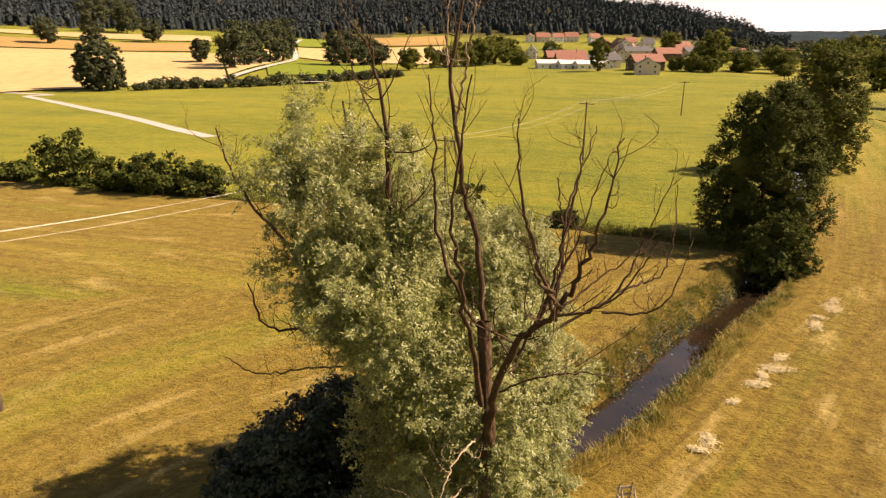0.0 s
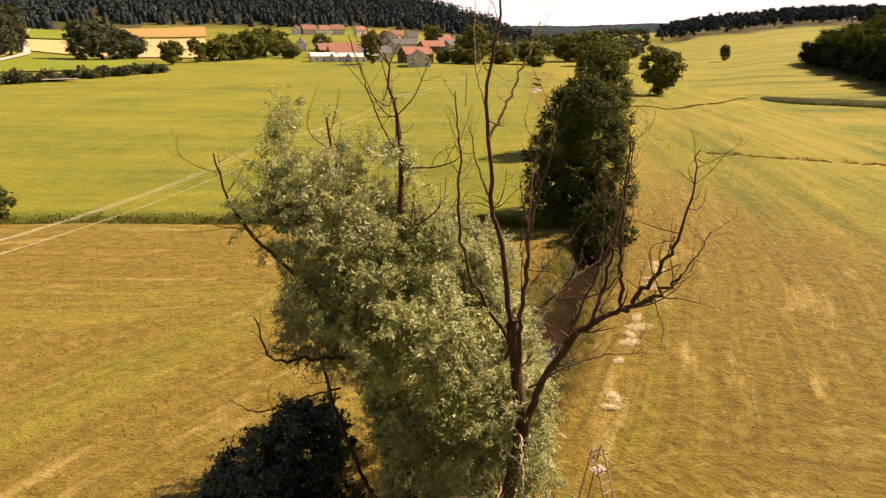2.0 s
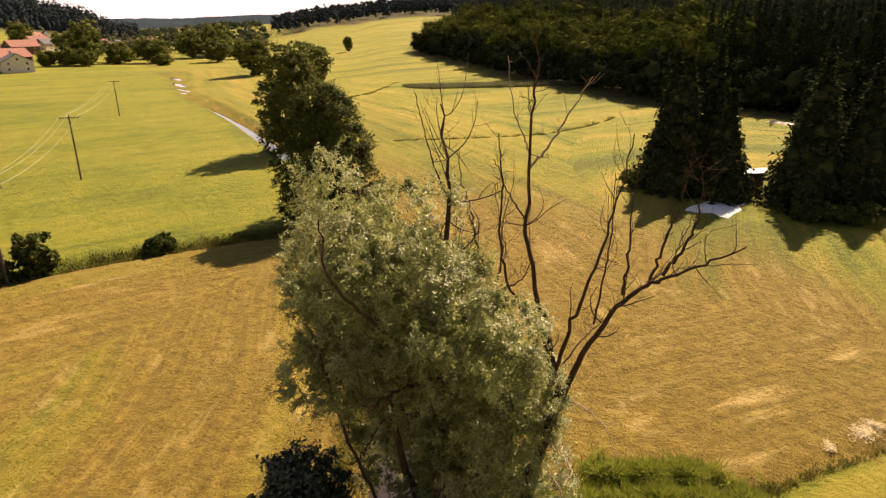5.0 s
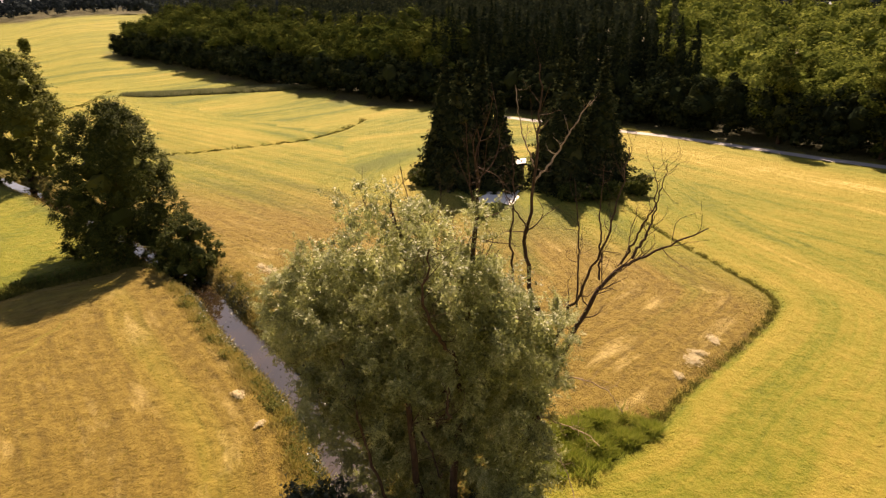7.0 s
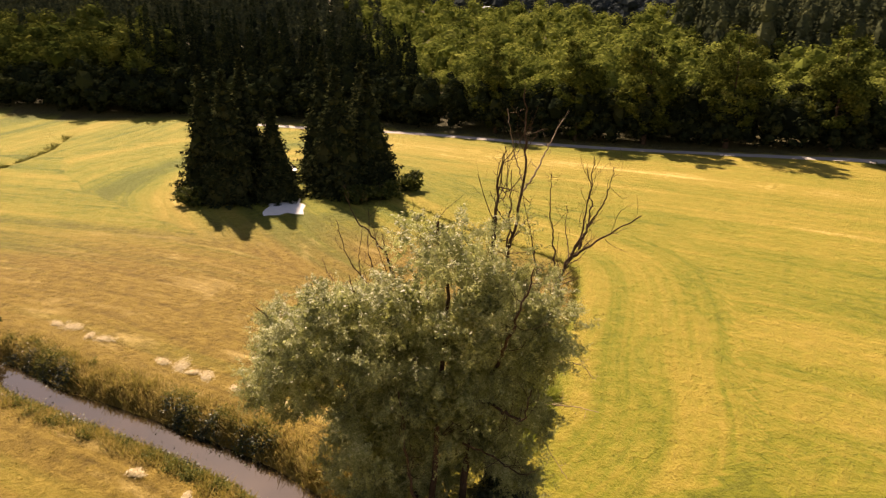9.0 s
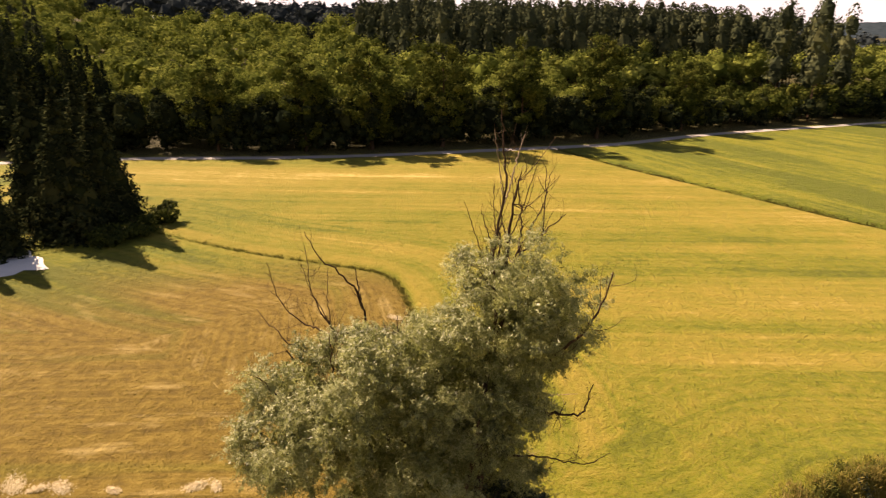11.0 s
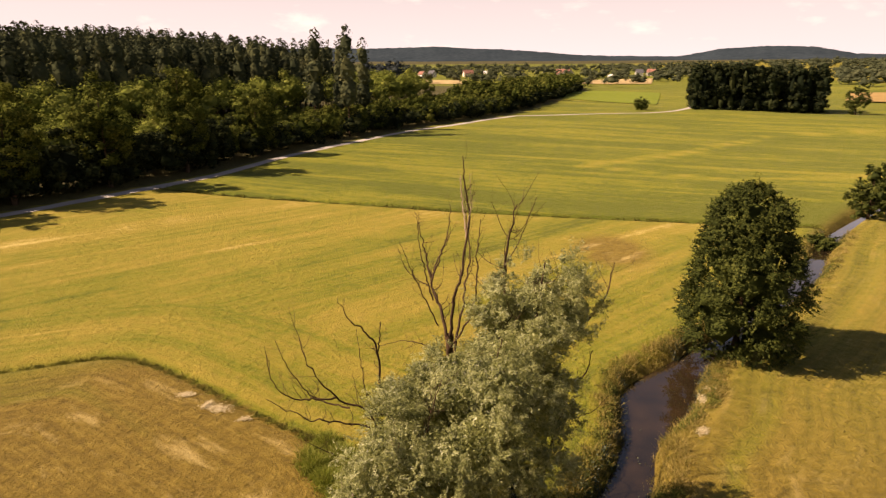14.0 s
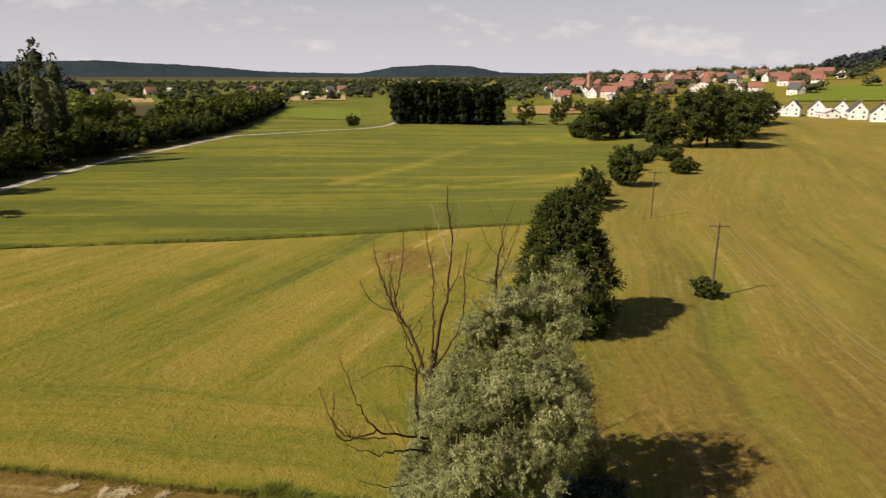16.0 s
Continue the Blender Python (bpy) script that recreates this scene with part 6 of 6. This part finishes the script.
def hut(x, y, turn):
    ob = empty("hut", x, y, float(ground_z(x, y)), "small dark wooden hut with a pale sheet roof", "hut", turn=turn)
    for nx, ny, sx, sy in ((0, -1.2, 3.2, 0.1), (0, 1.2, 3.2, 0.1), (-1.55, 0, 0.1, 2.3), (1.55, 0, 0.1, 2.3)):
        bm = bmesh.new()
        box(bm, nx, ny, 1.05, sx, sy, 2.1, bevel=0.01)
        part("wall", bm, M_WOODWALL, ob)
    bm = bmesh.new()
    box(bm, 0, 0, 2.3, 3.7, 3.0, 0.06, Matrix.Rotation(radians(-10), 4, "X"), 0.01)
    part("roof", bm, M_PALEROOF, ob)
    bm = bmesh.new()
    box(bm, -1.62, 0.2, 0.95, 0.05, 0.8, 1.8, bevel=0.01)
    part("door", bm, M_DOOR, ob)


hut(74.2, 26.6, 8)

# ---- villages ----


def house(name, w, d, h, roof_h, wall_mat, roof_mat, label):
    """A gabled house at the origin: four walls, two roof slopes, windows, door and chimney."""
    ob = empty(name, 0, 0, 0, label, "house", "village houses")
    for nx, ny, sx, sy in ((0, -d / 2, w, 0.3), (0, d / 2, w, 0.3), (-w / 2 + 0.15, 0, 0.3, d - 0.3), (w / 2 - 0.15, 0, 0.3, d - 0.3)):
        bm = bmesh.new()
        box(bm, nx, ny, h / 2 - 1.0, sx, sy, h + 2.0)
        part("wall", bm, wall_mat, ob)
    for s in (-1, 1):
        bm = bmesh.new()
        x = s * (w / 2 - 0.15)
        v = [bm.verts.new(q) for q in ((x - 0.13, -d / 2, h), (x - 0.13, d / 2, h), (x - 0.13, 0, h + roof_h - 0.1), (x + 0.13, -d / 2, h), (x + 0.13, d / 2, h), (x + 0.13, 0, h + roof_h - 0.1))]
        for f in ((0, 2, 1), (3, 4, 5), (0, 1, 4, 3), (1, 2, 5, 4), (2, 0, 3, 5)):
            bm.faces.new([v[k] for k in f])
        part("gable", bm, wall_mat, ob)
        bm = bmesh.new()
        e, t = 0.6, 0.22
        y = s * (d / 2 + e)
        z0 = h - roof_h * e / (d / 2)
        v = [bm.verts.new(q) for q in ((-w / 2 - e, y, z0), (w / 2 + e, y, z0), (w / 2 + e, 0, h + roof_h), (-w / 2 - e, 0, h + roof_h), (-w / 2 - e, y, z0 + t), (w / 2 + e, y, z0 + t), (w / 2 + e, 0, h + roof_h + t), (-w / 2 - e, 0, h + roof_h + t))]
        for f in ((0, 1, 2, 3), (7, 6, 5, 4), (0, 4, 5, 1), (1, 5, 6, 2), (3, 2, 6, 7), (0, 3, 7, 4)):
            bm.faces.new([v[k] for k in f])
        bmesh.ops.recalc_face_normals(bm, faces=bm.faces)
        part("roof_slope", bm, roof_mat, ob)

    def window(x, y, z, along_x):
        bm = bmesh.new()
        box(bm, x, y, z, 1.25 if along_x else 0.12, 0.12 if along_x else 1.25, 1.35)
        win = part("window", bm, M_FRAME, ob)
        bm = bmesh.new()
        box(bm, x, y, z, 1.0 if along_x else 0.16, 0.16 if along_x else 1.0, 1.1)
        part("pane", bm, M_GLASS, win)

    for s in (-1, 1):
        for z in (1.5, 4.1)[: 2 if h > 4 else 1]:
            for u in (-0.3, 0.3):
                window(u * w, s * (d / 2 + 0.16), z, True)
                window(s * (w / 2 + 0.02), u * d, z, False)
        window(s * (w / 2 + 0.02), 0, h + roof_h * 0.3, False)
    bm = bmesh.new()
    box(bm, 0, -d / 2 - 0.17, 1.0, 1.1, 0.1, 2.1)
    part("door", bm, M_DOOR, ob)
    bm = bmesh.new()
    box(bm, w * 0.2, d * 0.1, h + roof_h + 0.3, 0.6, 0.6, 1.6)
    part("chimney", bm, M_BRICK, ob)
    return ob


def put_house(proto, x, y, turn, first):
    z = float(ground_z(x, y))
    if first:
        proto.matrix_basis = pose(x, y, z, 0, 0, turn)
        return proto
    return copy_thing(proto, pose(x, y, z, 0, 0, turn))


KINDS = [
    house("house", 12, 9, 5.4, 4.2, M_WALL, M_REDROOF, "white gabled house with a red tiled roof"),
    house("house", 15, 10, 5.6, 4.6, M_CREAM, M_REDROOF, "long cream farmhouse with a red roof"),
    house("house", 11, 9, 5.2, 5.0, M_WALL, M_GREYROOF, "white gabled house with a dark grey roof"),
    house("barn", 20, 12, 5.5, 4.2, M_WOODWALL, M_REDROOF, "dark boarded barn with a red roof"),
    house("barn", 22, 13, 5.0, 3.6, M_CREAM, M_GREYROOF, "pale barn with a dark flat-pitched roof"),
    house("shed", 16, 8, 3.4, 2.0, M_WALL, M_PALEROOF, "low white shed with a pale sheet roof"),
]
used = set()
NORTH = [(2, 43, 556, 80), (5, 46, 440, 8), (5, 60, 436, 12), (3, 62, 454, 5), (4, 84, 458, 5), (3, 58, 486, 10), (4, 95, 378, 78), (3, 104, 420, 15), (1, 112, 536, 85), (0, 132, 590, 70), (0, 152, 640, 80), (3, 150, 545, 12), (2, 96, 500, 30)]
NORTH += [(1, 70, 768, 10), (0, 88, 776, 15), (1, 104, 782, 5), (0, 56, 766, 80), (0, 118, 660, 20), (1, 136, 668, 95), (0, 168, 610, 60), (4, 231, 594, 12), (5, 248, 600, 5), (1, 280, 628, 8), (3, 262, 610, 100), (4, 186, 590, 20), (3, 210, 566, 12), (5, 82, 440, 100)]
NORTH += [(3, 70, 512, 10), (1, 121, 599, 95), (0, 141, 665, 85), (2, 165, 672, 5), (1, 176, 590, 15), (2, 209, 669, 80), (0, 129, 774, 20), (4, 132, 572, 8), (3, 112, 616, 100), (5, 70, 432, 14), (2, 60, 560, 70), (0, 154, 700, 10), (1, 190, 640, 30)]
WHITE_ROW = [(2, -340, -270, 36), (2, -351, -262, 44), (2, -354, -247, 38), (5, -346, -250, 60), (2, -347, -231, 45), (2, -343, -214, 40), (5, -336, -276, 130), (2, -366, -226, 45), (2, -378, -216, 40)]
VR = np.random.default_rng(9)
SOUTH = [(0, -346, -507, 30), (5, -338, -468, 60), (1, -352, -490, 120), (0, -362, -512, 30), (3, -400, -470, 20), (0, -640, -482, 40)]
for _ in range(62):
    a, r = VR.uniform(209, 231), VR.uniform(610, 980)
    x, y = polar(a, r)
    SOUTH.append((int(VR.choice([0, 0, 1, 1, 2, 3])), x, y, float(VR.uniform(0, 180))))
for _ in range(16):
    a, r = VR.uniform(168, 198), VR.uniform(900, 1250)
    x, y = polar(a, r)
    SOUTH.append((int(VR.choice([0, 1, 2, 5])), x, y, float(VR.uniform(0, 180))))
for k, x, y, turn in NORTH + WHITE_ROW + SOUTH:
    put_house(KINDS[k], x, y, turn, k not in used)
    used.add(k)

tower = empty("tower", -368, -552, float(ground_z(-368, -552)) - 4, "tall slim orange brick tower in the village", "tower")
bm = bmesh.new()
box(bm, 0, 0, 12, 4.4, 4.4, 26, bevel=0.25)
part("shaft", bm, M_BRICK, tower)
bm = bmesh.new()
bmesh.ops.create_cone(bm, cap_ends=True, segments=4, radius1=3.4, radius2=0.3, depth=3.5, matrix=Matrix.Translation((0, 0, 26.7)) @ Matrix.Rotation(radians(45), 4, "Z"))
part("roof", bm, M_REDROOF, tower)
bm = bmesh.new()
box(bm, 0, 0, 21, 1.5, 4.6, 2.6)
part("opening", bm, M_GLASS, tower)
